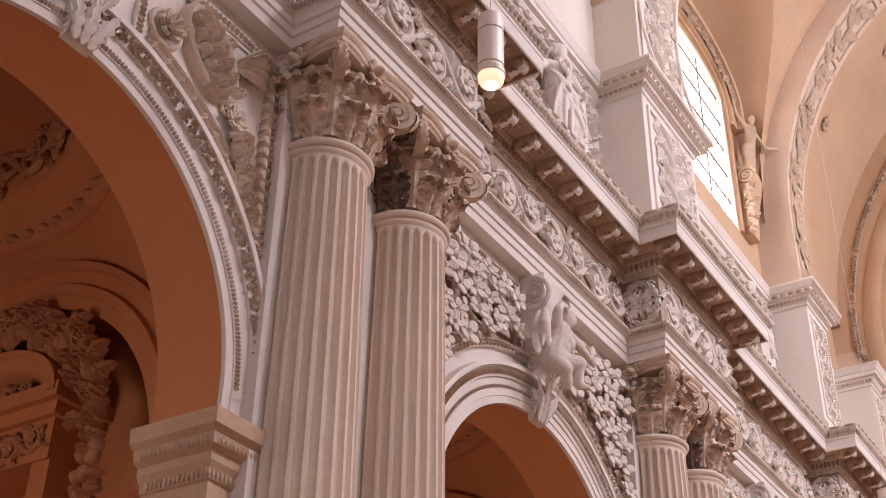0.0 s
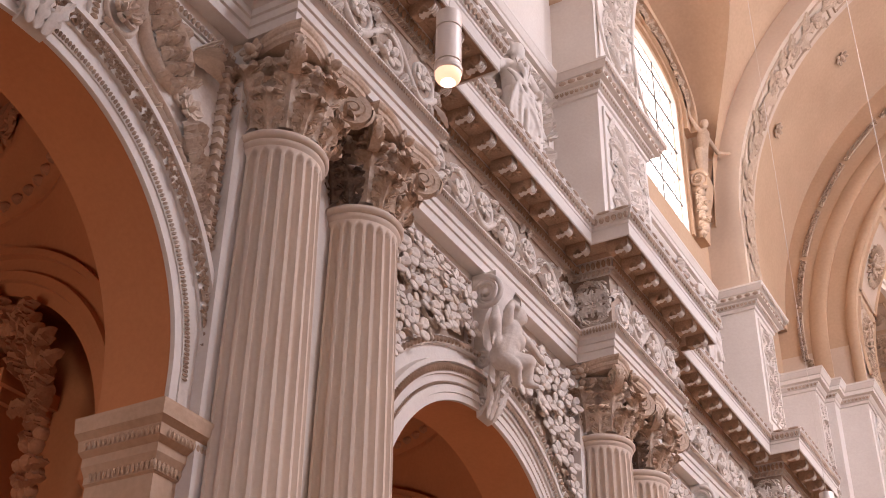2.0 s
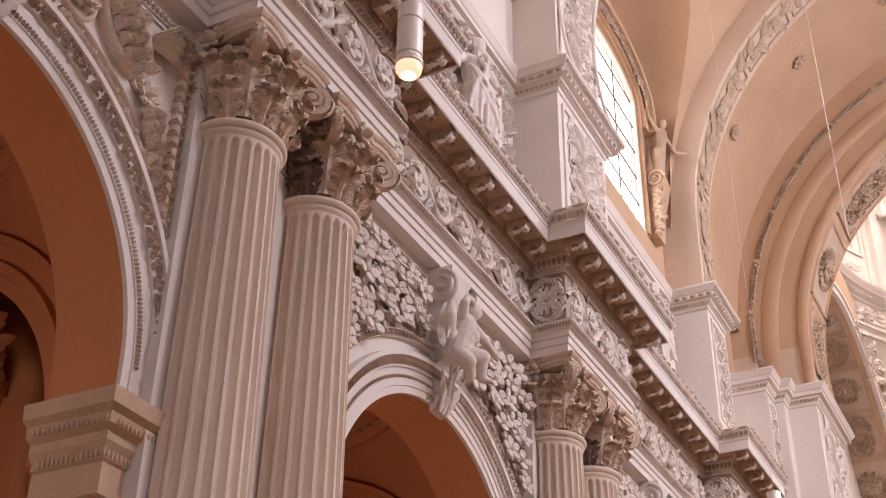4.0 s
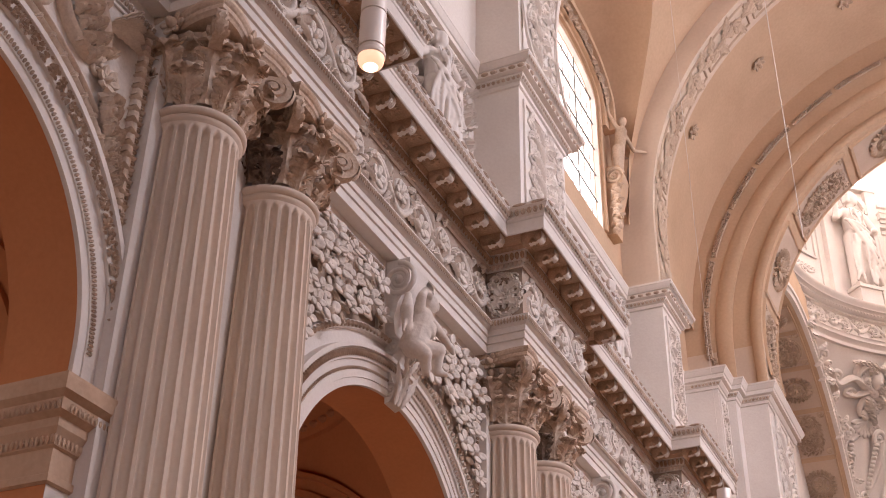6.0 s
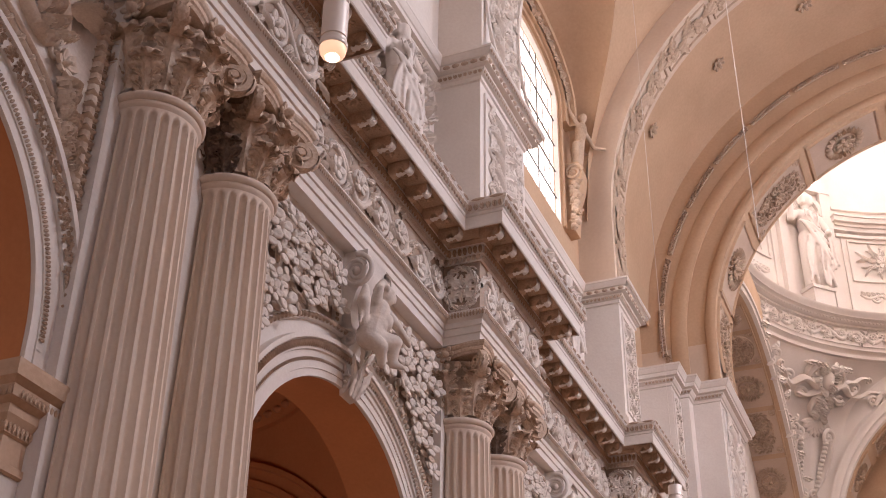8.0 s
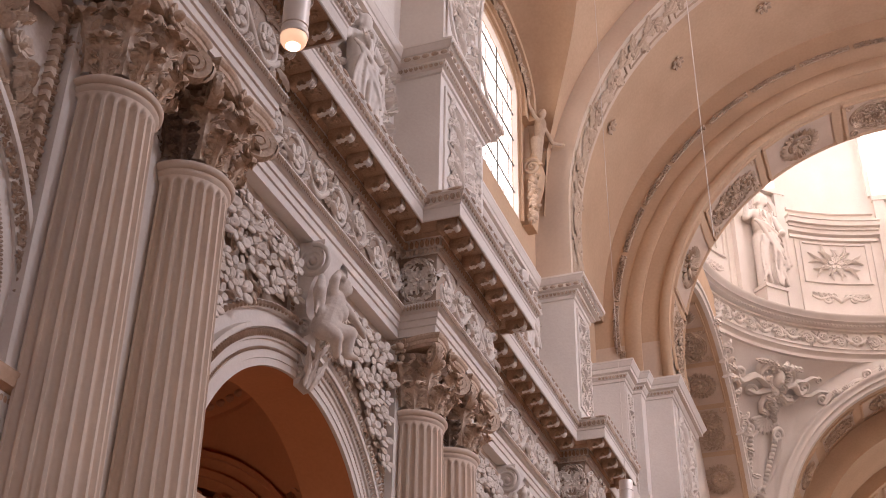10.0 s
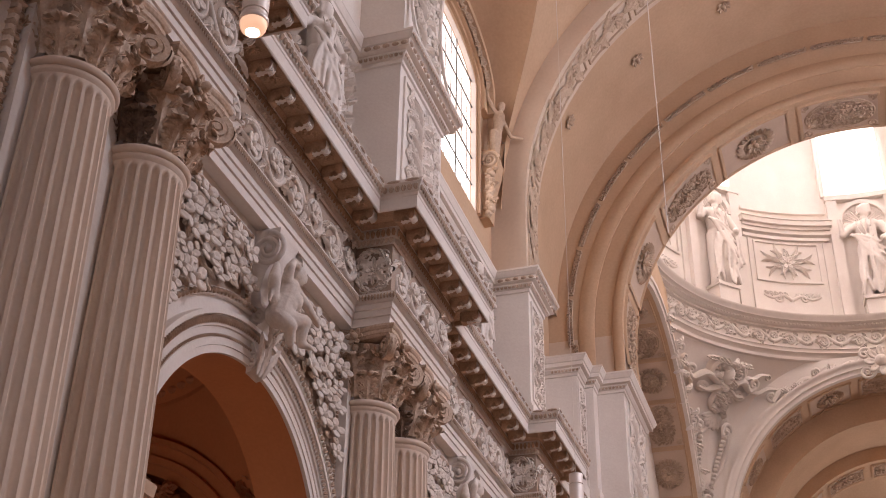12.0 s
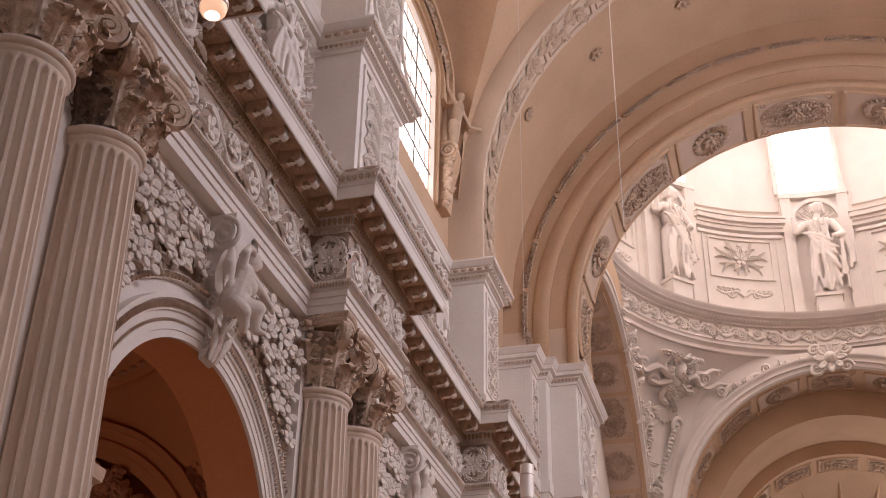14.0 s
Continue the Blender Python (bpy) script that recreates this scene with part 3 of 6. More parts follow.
# small stucco bosses on the vault
for bx, by, bz in ((-4.78, 36.75, 32.01), (-1.39, 36.98, 33.96), (-7.29, 35.94, 29.04)):
    n = Vector((AXIS - bx, 0, VAULT_Z - bz)).normalized()
    ev = Vector((0, 1, 0))
    eu = ev.cross(n)
    m = Mesh(lambda u, v, h: tuple(Vector((bx, by, bz)) + eu * u + ev * v + n * h))
    m.flower(0, 0, 0.30, 0.14, 7)
    m.dome(0, 0, 0.12, 0.2, 8)
    tagged(part("ceiling_boss", m, CREAM_RELIEF), "small leafy plaster boss on the vault", "boss", "vault bosses", "structure")

# ---- crossing arch ----
CX, CZ, CR, CY0, CY1 = 2.5, 22.25, 8.95, 40.0, 42.5
cross = thing("crossing_arch", "cream plaster crossing arch with coffered soffit on stepped piers", "arch", kind="structure")
m = Mesh()
pts, out = arc(CX, CZ, CR, 0, 180, 80), arc(CX, CZ, CR + 6, 0, 180, 80)
m.grid([[(x, CY0, z) for x, z in out], [(x, CY0, z) for x, z in pts], [(x, CY1, z) for x, z in pts], [(x, CY1, z) for x, z in out]])
part("arch", m, CREAM, cross, smooth=False)
STEPS = [(1.43, 38.3), (1.10, 39.42), (0.15, 40.1)]     # set back from the arch, near face
for s, x in ((-1, CX - CR), (1, CX + CR)):
    back, m = x + s * 4, Mesh()
    for (d, y), y2 in zip(STEPS, (39.42, 40.1, CY1 + 1.8)):
        m.box(min(x + s * d, back), max(x + s * d, back), y, y2, 0, 20.3)
    part("pier", m, WHITE, cross, smooth=False)
    m = Mesh()
    m.box(min(x, back), max(x, back), CY0, CY1, 20.3, CZ)
    part("upper_pier", m, PALE, cross, smooth=False)
    prof = [(0.0, 20.0), (0.05, 20.02), (0.05, 20.12), (0.10, 20.14), (0.17, 20.22), (0.17, 20.27), (0.30, 20.29), (0.30, 20.42), (0.34, 20.44), (0.42, 20.58), (0.44, 20.60), (0.44, 20.66), (-0.3, 20.70)]
    m, rows = Mesh(), []
    for p, z in prof:
        row = [(back, STEPS[0][1] - p, z)]
        for (d, y), nxt in zip(STEPS, STEPS[1:] + [(0, CY1 + 1.8 + 2 * p)]):
            row += [(x + s * (d - p), y - p, z), (x + s * (d - p), nxt[1] - p, z)]
        rows.append(row)
    m.grid(rows)
    part("impost_moulding", m, WHITE, cross, smooth=False)
    m = Mesh()
    for d, y in STEPS:
        m.put = lambda u, v, h: (x + s * (d - 0.12 + u), y - 0.12 - h, 20.13 + v)
        m.leaf_row(1.0, 0.13, 0.12, 0.04)
    tagged(part("impost_leaves", m, BAND, cross, "carved leaf moulding"), kind="stuff")
    # low plinth and flat border strips of the steps
    m = Mesh()
    for (d, y), y2 in zip(STEPS, (39.42, 40.1, CY1 + 1.8)):
        a, b = sorted((x + s * (d - 0.06), back))
        m.box(a, b, y - 0.06, y2 - 0.06, 15.88, 16.3)
    part("plinth", m, WHITE, cross, smooth=False)

# ---- crossing, drum and choir ----
DX, DY, DR, DZ = 4.5, 54.0, 12.1, 34.0
drum = thing("dome_drum", "white stucco dome drum with niches, statues and a ringed cornice", "dome", kind="structure")
m = Mesh()
n = 96
prof = [(DR + 1.2, DZ - 1.62), (DR + 0.62, DZ - 1.58), (DR + 0.58, DZ - 1.42), (DR + 0.66, DZ - 1.40), (DR + 0.54, DZ - 1.24), (DR + 0.40, DZ - 1.20), (DR + 0.40, DZ - 1.02), (DR + 0.32, DZ - 0.98), (DR + 0.38, DZ - 0.9), (DR + 0.38, DZ + 0.04), (DR + 0.2, DZ + 0.07), (DR + 0.2, DZ + 0.18), (DR - 0.02, DZ + 0.22), (DR - 0.06, DZ + 0.38), (DR - 0.28, DZ + 0.42), (DR - 0.30, DZ + 0.52), (DR - 0.45, DZ + 0.6), (DR - 0.5, DZ + 0.75), (DR + 0.6, DZ + 0.8), (DR + 0.6, DZ + 6.4), (DR + 0.3, DZ + 6.5), (DR + 0.3, DZ + 7.2), (DR + 0.6, DZ + 7.3), (DR + 0.6, DZ + 14)]
m.grid([[(DX + r * math.cos(i * math.tau / n), DY + r * math.sin(i * math.tau / n), z) for i in range(n)] for r, z in prof], True)
part("drum_wall", m, WHITE, drum)
m = Mesh()
m.grid([[(DX + (DR + 0.6) * math.cos(i * math.tau / n) * k, DY + (DR + 0.6) * math.sin(i * math.tau / n) * k, DZ + 14 + h) for i in range(n)] for k, h in ((1, 0), (0.9, 5), (0.7, 9), (0.4, 11.5), (0.02, 12.3))], True)
tagged(part("dome_shell", m, WHITE), "white dome shell above the crossing", "dome", kind="structure")
# far arch and choir
FX, FY, FZ, FR = 3.4, 66.0, 22.6, 8.7
far = thing("choir_arch", "white stucco choir arch with coffered soffit behind the crossing", "arch", kind="structure")
m = Mesh()
pts = arc(FX, FZ, FR, 0, 180, 64)
m.grid([[(x, FY, 32.45) for x, z in pts], [(x, FY, z) for x, z in pts]])
m.box(-14, FX - FR, FY, FY + 3, 0, 32.45)
m.box(FX + FR, 20, FY, FY + 3, 0, 32.45)
part("arch_wall", m, WHITE, far, smooth=False)
m = Mesh()
m.grid([[(x, FY, z) for x, z in pts], [(x, FY + 3, z) for x, z in pts]])
part("soffit", m, CREAM, far)
m = Mesh()
m.grid([[(x, y, z) for x, z in arc(FX, FZ - 0.4, 7.6, 0, 180, 64)] for y in (FY + 3, 80)])
m.grid([[(x, FY + 3, z) for x, z in arc(FX, FZ - 0.4 * (r < 8), r, 0, 180, 64)] for r in (7.6, 8.72)])
m.box(-19, 20, 80, 80.5, 0, 36)
part("choir_vault", m, CREAM, far)
m = Mesh()
m.box(-9.5, -9.0, 42.5, 66, 0, 33)
m.box(16.5, 17, 42.5, 66, 0, 33)
tagged(part("wall_transept", m, WHITE, smooth=False), "white stucco transept wall", "wall", kind="structure")

def pendant(at, top):
    lamp = thing("pendant_lamp", "cylindrical brushed metal pendant lamp with lit bulb on a cable", "lamp", "pendant lamps of the nave", at=at)
    part("housing", ring_mesh([(0.02, 1.12), (0.165, 1.10), (0.168, 0.86), (0.145, 0.858), (0.145, 0.832), (0.168, 0.83), (0.168, 0.28), (0.145, 0.278), (0.145, 0.252), (0.168, 0.25), (0.168, 0.19), (0.14, 0.2)], 32), STEEL, lamp)
    part("bulb", ring_mesh([(0.165, 0.19), (0.17, 0.10), (0.162, 0.045), (0.138, 0.0), (0.09, -0.028), (0.004, -0.038)], 32), BULB, lamp, "lit warm bulb")
    part("filament", ring_mesh([(0.100, -0.014), (0.085, -0.036), (0.05, -0.050), (0.004, -0.054)], 24), HOT, lamp, "white hot middle of the bulb")
    part("lens_ring", ring_mesh([(0.168, 0.20), (0.182, 0.19), (0.182, 0.13), (0.168, 0.12)], 32), STEEL, lamp)
    m = Mesh()
    m.tube([(0, 0, 1.1), (0, 0, top)], 0.007, 6)
    part("cable", m, CABLE, lamp)
    return lamp


pendant(pose(-6.0, 10.41, 11.78), 21.0)
pendant(pose(-5.8, 27.6, 11.2), 21.0)

# ---- carved work ----
def faces_of_run(p):
    """The upright faces of a moulding that stands p proud: a panel map and a length for each."""
    out = []
    for i, (c, w) in enumerate(PIERS):
        if i:
            y0 = PIERS[i - 1][0] + PIERS[i - 1][1] + p
            out.append((lambda u, v, h, y0=y0: (RECESS + p + h, y0 + u, v), c - w - p - y0))
            out.append((lambda u, v, h, y=c - w - p: (RECESS + p + u, y - h, v), FRONT - RECESS))
            out.append((lambda u, v, h, y0=c - w - p: (FRONT + p + h, y0 + u, v), 2 * (w + p)))
    y0 = PIERS[-1][0] + PIERS[-1][1] + p
    out.append((lambda u, v, h, y0=y0: (RECESS + p + h, y0 + u, v), Y_END - y0))
    return out


def along(name, p, draw, label, mat=None):
    m = Mesh()
    for put, length in faces_of_run(p):
        m.put = put
        draw(m, length)
    return tagged(part(name, m, mat or BAND, ent, label), kind="stuff")


def shifted(m, z, draw):
    old = m.put
    m.put = lambda u, v, h: old(u, v + z, h)
    draw(m)
    m.put = old


along("leaf_moulding", 0.165, lambda m, n: shifted(m, 13.585, lambda q: q.leaf_row(n, 0.13, 0.065, 0.028)), "small carved leaf moulding")


def rope(m, n):
    k = round(n / 0.10)
    for i in range(k):
        m.leaf((i + 0.1) * n / k, 14.945, 0.95, 0.135, 0.04, 0.07, 1)


along("rope_moulding", 0.05, rope, "twisted rope moulding", WARM_RELIEF)
along("leaf_course", 0.12, lambda m, n: shifted(m, 15.06, lambda q: q.leaf_row(n, 0.18, 0.12, 0.05)), "upright leaf course", AGED_BOUNCE)
along("cyma_leaves", 0.85, lambda m, n: shifted(m, 15.60, lambda q: q.leaf_row(n, 0.17, 0.13, 0.045)), "carved leaf edge of the cornice")


def lip(m, n):
    k = round(n / 0.36)
    for i in range(k):
        m.dome((i + 0.5) * n / k, 15.815, n / k * 0.40, 0.035, 8, 0.035)


along("bead_edge", 0.92, lip, "bead and bar edge")
for put, length in faces_of_run(0.0):
    m = Mesh(lambda u, v, h, put=put: put(u, v + 13.80, h))
    if length > 1.2:
        m.rinceau(length, 1.10, 1.6, 0.062, int(length * 100))
    else:
        for a in range(4):
            m.leaf(length / 2, 0.55, math.pi / 4 + a * math.pi / 2, 0.46, 0.14, 0.06, 3)
            m.leaf(length / 2, 0.55, a * math.pi / 2, 0.34, 0.07, 0.05, 2)
        m.flower(length / 2, 0.55, 0.15, 0.09, 6)
        for a in range(14):
            q = a * math.tau / 14
            m.leaf(length / 2 + 0.30 * math.cos(q), 0.55 + 0.42 * math.sin(q), q + 1.0, 0.24, 0.07, 0.07, 3, 0.4)
        for s in (-1, 1):
            m.spiral(length / 2 + s * 0.2, 0.93, 0.12, 0, 1.2, s, 0.025)
            m.spiral(length / 2 + s * 0.2, 0.17, 0.12, 0, 1.2, s, 0.025)
    part("frieze_relief", m, RELIEF, ent, "carved acanthus scroll relief")

# rosettes in the coffers between the brackets, leaves under the brackets
m = Mesh()
m.flower(0, 0, 0.15, 0.045, 8)
m.dome(0, 0, 0.05, 0.08, 8)
ROSETTE = m.to("soffit_rosette")
m = Mesh(lambda u, v, h: (u + 0.06, v, -0.235 + 0.10 * u - h * 0.7))
m.leaf(0, 0, 0, 0.30, 0.07, 0.03, 3)
for s in (-0.075, -0.025, 0.025, 0.075):
    m.put = lambda u, v, h, s=s: (u, s + v, h)
    m.tube([(0.43, 0, -0.03), (0.455, 0, -0.10), (0.45, 0, -0.17), (0.41, 0, -0.225), (0.35, 0, -0.235)], 0.024, 6)
BRACKET_LEAF = m.to("bracket_leaf")
spots = sorted(faces, key=lambda q: (q[0], q[1]))
for (x, y), (x2, y2) in zip(spots, spots[1:]):
    if y > 5:
        ob = part("bracket_leaf", BRACKET_LEAF, WHITE, ent)
        ob.location = (x, y, 15.36)
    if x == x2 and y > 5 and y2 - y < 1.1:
        ob = part("soffit_rosette", ROSETTE, AGED_BOUNCE, ent)
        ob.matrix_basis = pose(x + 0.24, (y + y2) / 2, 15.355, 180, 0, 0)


# ---- archivolts, imposts, keystones, spandrels ----
def archivolt(c, zc, r, wide_panel):
    ar = thing("archivolt", "white stucco archivolt with carved leaf bands round the arch", "arch moulding", "archivolts of the arcade", "structure")
    prof = [(0.0, -0.05), (0.0, 0.06), (0.12, 0.06), (0.125, 0.08), (0.24, 0.08), (0.245, 0.06), (0.42, 0.06), (0.43, 0.10), (0.60, 0.12), (0.61, 0.17), (0.69, 0.17), (0.70, 0.0)]
    m = Mesh()
    ang = [radians(a) for a in range(-2, 183, 3)]
    m.grid([[(WALL + h, c + (r + q) * math.cos(a), zc + (r + q) * math.sin(a)) for a in ang] for q, h in prof])
    low = zc + r * math.sin(radians(-2))
    part("bands", m, WHITE, ar, smooth=False)
    if low > 7.5:
        m = Mesh()
        for s in (-1, 1):
            m.grid([[(WALL + h, c + s * (r + q), z) for z in (7.45, low)] for q, h in prof])
        part("stilt", m, WHITE, ar, smooth=False)
    for q0, h0, high, step in ((0.25, 0.06, 0.06, 0.06), (0.46, 0.11, 0.13, 0.075)) if wide_panel else ((0.135, 0.08, 0.09, 0.052), (0.43, 0.105, 0.17, 0.095)):
        rm = r + q0
        m = Mesh(lambda u, v, h: (WALL + h0 + h, c + (rm + v) * math.cos(math.pi - u / rm), zc + (rm + v) * math.sin(math.pi - u / rm)))
        if step < 0.09:
            m.leaf_row(math.pi * rm, high, step, 0.024 if high < 0.1 else 0.045)
        else:
            rnd, step = random.Random(3), 0.055
            k = round(math.pi * rm / step)
            for i in range(k):
                for v in (0.02, 0.065, 0.11, 0.15):
                    m.leaf((i + rnd.random()) * step, v, rnd.uniform(0, 6.3), 0.07, 0.022, 0.035, 1)
        tagged(part("leaf_band", m, BAND, ar, "carved leaf band"), kind="stuff")
    if wide_panel:
        m = Mesh()
        ang2 = [radians(a) for a in range(26, 155, 3)]
        m.grid([[(WALL + h, c + (r + q) * math.cos(a), zc + (r + q) * math.sin(a)) for a in ang2] for q, h in ((0.92, 0.0), (0.93, 0.08), (1.06, 0.10), (1.08, 0.05), (1.08, 0.0))])
        part("panel_arc", m, WHITE, ar, smooth=False)
        rm = r + 0.94
        m = Mesh(lambda u, v, h: (WALL + 0.085 + h, c + (rm + v) * math.cos(radians(154) - u / rm), zc + (rm + v) * math.sin(radians(154) - u / rm)))
        m.leaf_row(radians(128) * rm, 0.11, 0.13, 0.05)
        tagged(part("leaf_band", m, BAND, ar, "carved leaf band"), kind="stuff")
    for s in (-1, 1):
        m = Mesh()
        y = c + s * r
        prof2 = [(-0.35, 6.34), (0.015, 6.35), (0.05, 6.37), (0.05, 6.45), (0.015, 6.47), (0.015, 6.75), (0.05, 6.77), (0.05, 6.85), (0.12, 6.95), (0.12, 7.05), (0.20, 7.10), (0.22, 7.22), (0.30, 7.28), (0.32, 7.42), (0.32, 7.46), (-0.2, 7.47)]
        o = y + s * 0.62
        m.grid([[(WALL - 0.98, y - s * p, z), (WALL + p, y - s * p, z), (WALL + p, o + s * p * 0.6, z), (WALL - 0.1, o + s * p * 0.6, z)] for p, z in prof2])
        part("impost", m, OCHRE_LIGHT, ar, "moulded impost block", smooth=False)
        for z0, pz, hh in ((6.78, 0.06, 0.14), (7.10, 0.21, 0.12)):
            m = Mesh(lambda u, v, h: (WALL + pz + h, y - 0.1 + s * u if s > 0 else y + 0.1 - u, z0 + v))
            m.leaf_row(0.75, hh * 0.8, 0.07, 0.018)
            m.put = lambda u, v, h: (WALL - 0.9 + u, y - s * (pz + h), z0 + v)
            m.leaf_row(0.9 + pz, hh * 0.8, 0.07, 0.018)
            tagged(part("impost_leaves", m, OCHRE_LIGHT, ar), kind="stuff")
    return ar


OCHRE_LIGHT = stucco("impost_stucco", (0.68, 0.47, 0.33), (0.48, 0.31, 0.20))
for i, (c, zc, r) in enumerate(ARCHES):
    archivolt(c, zc, r, i > 0)


def keystone(c, top, low, deep):
    """A scrolled console at the crown of an arch, tapering downwards."""
    key = thing("keystone_console", "scrolled white stucco console on the crown of the arch", "keystone", "keystone consoles", "structure")
    h = top - low
    prof = [(0.0, 0.0), (0.10, 0.01), (0.20, 0.06), (0.17, 0.14), (0.10, 0.22), (0.13, 0.30), (0.26, 0.36), (0.28, 0.42), (0.20, 0.48), (0.18, 0.58), (0.28, 0.70), (0.44, 0.78), (0.52, 0.86), (0.48, 0.94), (0.52, 0.965), (0.52, 1.0), (0.0, 1.0)]
    m = Mesh()
    m.grid([[(WALL + p * deep * 2, c + e * (0.20 + 0.18 * t), low + t * h) for p, t in prof] for e in (-1, -0.9, 0.9, 1)], False, True)
    part("console", m, WHITE, key)
    for s in (-1, 1):
        m = Mesh(lambda u, v, k: (WALL + u, c + s * (0.20 + 0.18 * (v - low) / h + k), v))
        m.spiral(deep * 0.58, low + h * 0.85, 0.36 * deep / 0.5, math.pi / 2, 2.2, -1, 0.05)
        m.spiral(deep * 0.34, low + h * 0.38, 0.20 * deep / 0.5, math.pi, 1.8, -1, 0.035)
        m.spiral(deep * 0.22, low + h * 0.08, 0.15 * deep / 0.5, 0, 1.6, 1, 0.03)
        part("side_scroll", m, WHITE, key, "spiral scroll on the side")
    m = Mesh(lambda u, v, k: (WALL + deep * 0.30 + 0.25 * u + k, c + v, low + u))
    for q in (-1, 0, 1):
        m.leaf(0.0, q * 0.10, q * 0.25, h * 0.26, 0.10, 0.05, 3, q * 0.15)
    for q in (-1, 1):
        m.leaf(h * 0.20, q * 0.06, q * 0.2, h * 0.16, 0.06, 0.05, 3, q * 0.3)
    part("acanthus", m, RELIEF, key, "acanthus leaf under the scroll")
    return key


keystone(6.47, 13.05, 10.75, 0.40)
keystone(16.95, 13.08, 10.42, 0.46)
keystone(28.0, 13.08, 10.45, 0.46)

FLOWERS = []
for k in range(4):
    m = Mesh()
    m.flower(0, 0, 0.23, 0.085, 5 if k % 2 else 4, k * 0.4)
    FLOWERS.append(m.to("flower"))
LEAVES = []
for k in range(2):
    m = Mesh()
    m.petal(0, 0, 0, 0.25 + 0.05 * k, 0.075, 0.075)
    LEAVES.append(m.to("leaf"))


def scatter(inside, y0, y1, z0, z1, gap, seed, count=220):
    rnd, out = random.Random(seed), []
    for _ in range(count * 30):
        y, z = rnd.uniform(y0, y1), rnd.uniform(z0, z1)
        if inside(y, z) and all((y - a) ** 2 + (z - b) ** 2 > gap * gap for a, b in out):
            out.append((y, z))
            if len(out) >= count:
                break
    return out


def spandrel(c, zc, r, y0, y1, kind_of, seed):
    sp = thing("spandrel_panel", "stucco spandrel panel crowded with carved flowers and leaves" if kind_of == "flowers" else "stucco spandrel panel with carved festoon and leaf scrolls", "relief panel", "spandrel panels", "structure")
    top, ra = 12.86, r + (1.10 if kind_of == "flowers" else 0.80)
    m = Mesh()
    for a, b in ((top - 0.13, top), (top - 0.19, top - 0.15)):
        m.box(WALL, WALL + (0.07 if b == top else 0.04), y0, y1, a, b)
    for yy in (y0, y1):
        zl = zc + math.sqrt(max(0.01, ra ** 2 - (yy - c) ** 2)) if abs(yy - c) < ra else zc
        if top - zl > 0.4:
            m.box(WALL, WALL + 0.068, yy - 0.07, yy + 0.07, max(zl, zc + 0.4), top - 0.2)
    part("frame", m, WHITE, sp, smooth=False)
    m, k = Mesh(), 16
    ys = [y0 + 0.07 + (y1 - y0 - 0.14) * i / k for i in range(k + 1)]
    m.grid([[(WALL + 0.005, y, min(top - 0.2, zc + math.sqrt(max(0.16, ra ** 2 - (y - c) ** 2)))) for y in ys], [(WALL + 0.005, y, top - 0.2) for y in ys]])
    # Behind flowers the ground colour carries the shade of the gaps.
    part("ground", m, SHADE_GROUND if kind_of == "flowers" else RELIEF, sp, "flat ground behind the carving, shade-toned behind flowers")
    m = Mesh(lambda u, v, h: (WALL + 0.068 + h, y0 + u, top - 0.125 + v))
    m.leaf_row(y1 - y0, 0.11, 0.085, 0.035)
    for yy in (y0, y1):
        zl = max(zc + math.sqrt(max(0.01, ra ** 2 - (yy - c) ** 2)), zc + 0.4)
        m.put = lambda u, v, h: (WALL + 0.065 + h, yy + v - 0.06, zl + u)
        m.leaf_row(max(0.2, top - 0.2 - zl), 0.11, 0.085, 0.035)
    tagged(part("frame_leaves", m, BAND, sp), kind="stuff")
    inside = lambda y, z: y0 + 0.15 < y < y1 - 0.15 and z < top - 0.3 and math.hypot(y - c, z - zc) > ra + 0.08
    rnd = random.Random(seed)
    if kind_of == "flowers":
        for y, z in scatter(inside, y0, y1, zc, top, 0.34, seed):
            ob = part("flower", FLOWERS[rnd.randrange(4)], RELIEF, sp)
            ob.matrix_basis = Matrix.Translation((WALL + 0.15 + rnd.uniform(0, 0.08), y, z)) @ pose(0, 0, 0, 82 + rnd.uniform(-14, 14), 0, 76 + rnd.uniform(-16, 16)) @ pose(0, 0, 0, 0, 0, rnd.uniform(0, 360)) @ Matrix.Scale(rnd.uniform(0.8, 1.15), 4)
        for y, z in scatter(inside, y0, y1, zc, top, 0.17, seed + 1):
            ob = part("leaf", LEAVES[rnd.randrange(2)], WARM_RELIEF, sp)
            ob.matrix_basis = Matrix.Translation((WALL + 0.05, y, z)) @ pose(0, 0, 0, 84, 0, 90) @ pose(0, 0, 0, 0, 0, rnd.uniform(0, 360))
    else:
        m = Mesh(lambda u, v, h: (WALL + 0.02 + h, u, v))
        for k in range(2):                      # rolled border along the arch, bound with leaves
            m.stem([(c + (ra + 0.08 + 0.17 * k) * math.cos(radians(q)), zc + (ra + 0.08 + 0.17 * k) * math.sin(radians(q))) for q in range(76, 26, -2)], 0.05 - 0.02 * k, 0.05 - 0.02 * k, 1.3)
        for q in range(75, 28, -4):
            a, b = math.cos(radians(q)), math.sin(radians(q))
            m.leaf(c + (ra - 0.02) * a, zc + (ra - 0.02) * b, radians(q - 40), 0.2, 0.05, 0.08, 2, 0.3)
        m.stem([(9.62, 9.9 + 0.3 * k) for k in range(10)], 0.075, 0.075, 1.0)
        for k in range(16):
            m.stem([(9.52, 10.0 + 0.18 * k), (9.62, 9.97 + 0.18 * k), (9.72, 10.0 + 0.18 * k)], 0.03, 0.03, 3.2)
        part("rolled_border", m, WARM_RELIEF, sp, "rolled border bound with leaves")
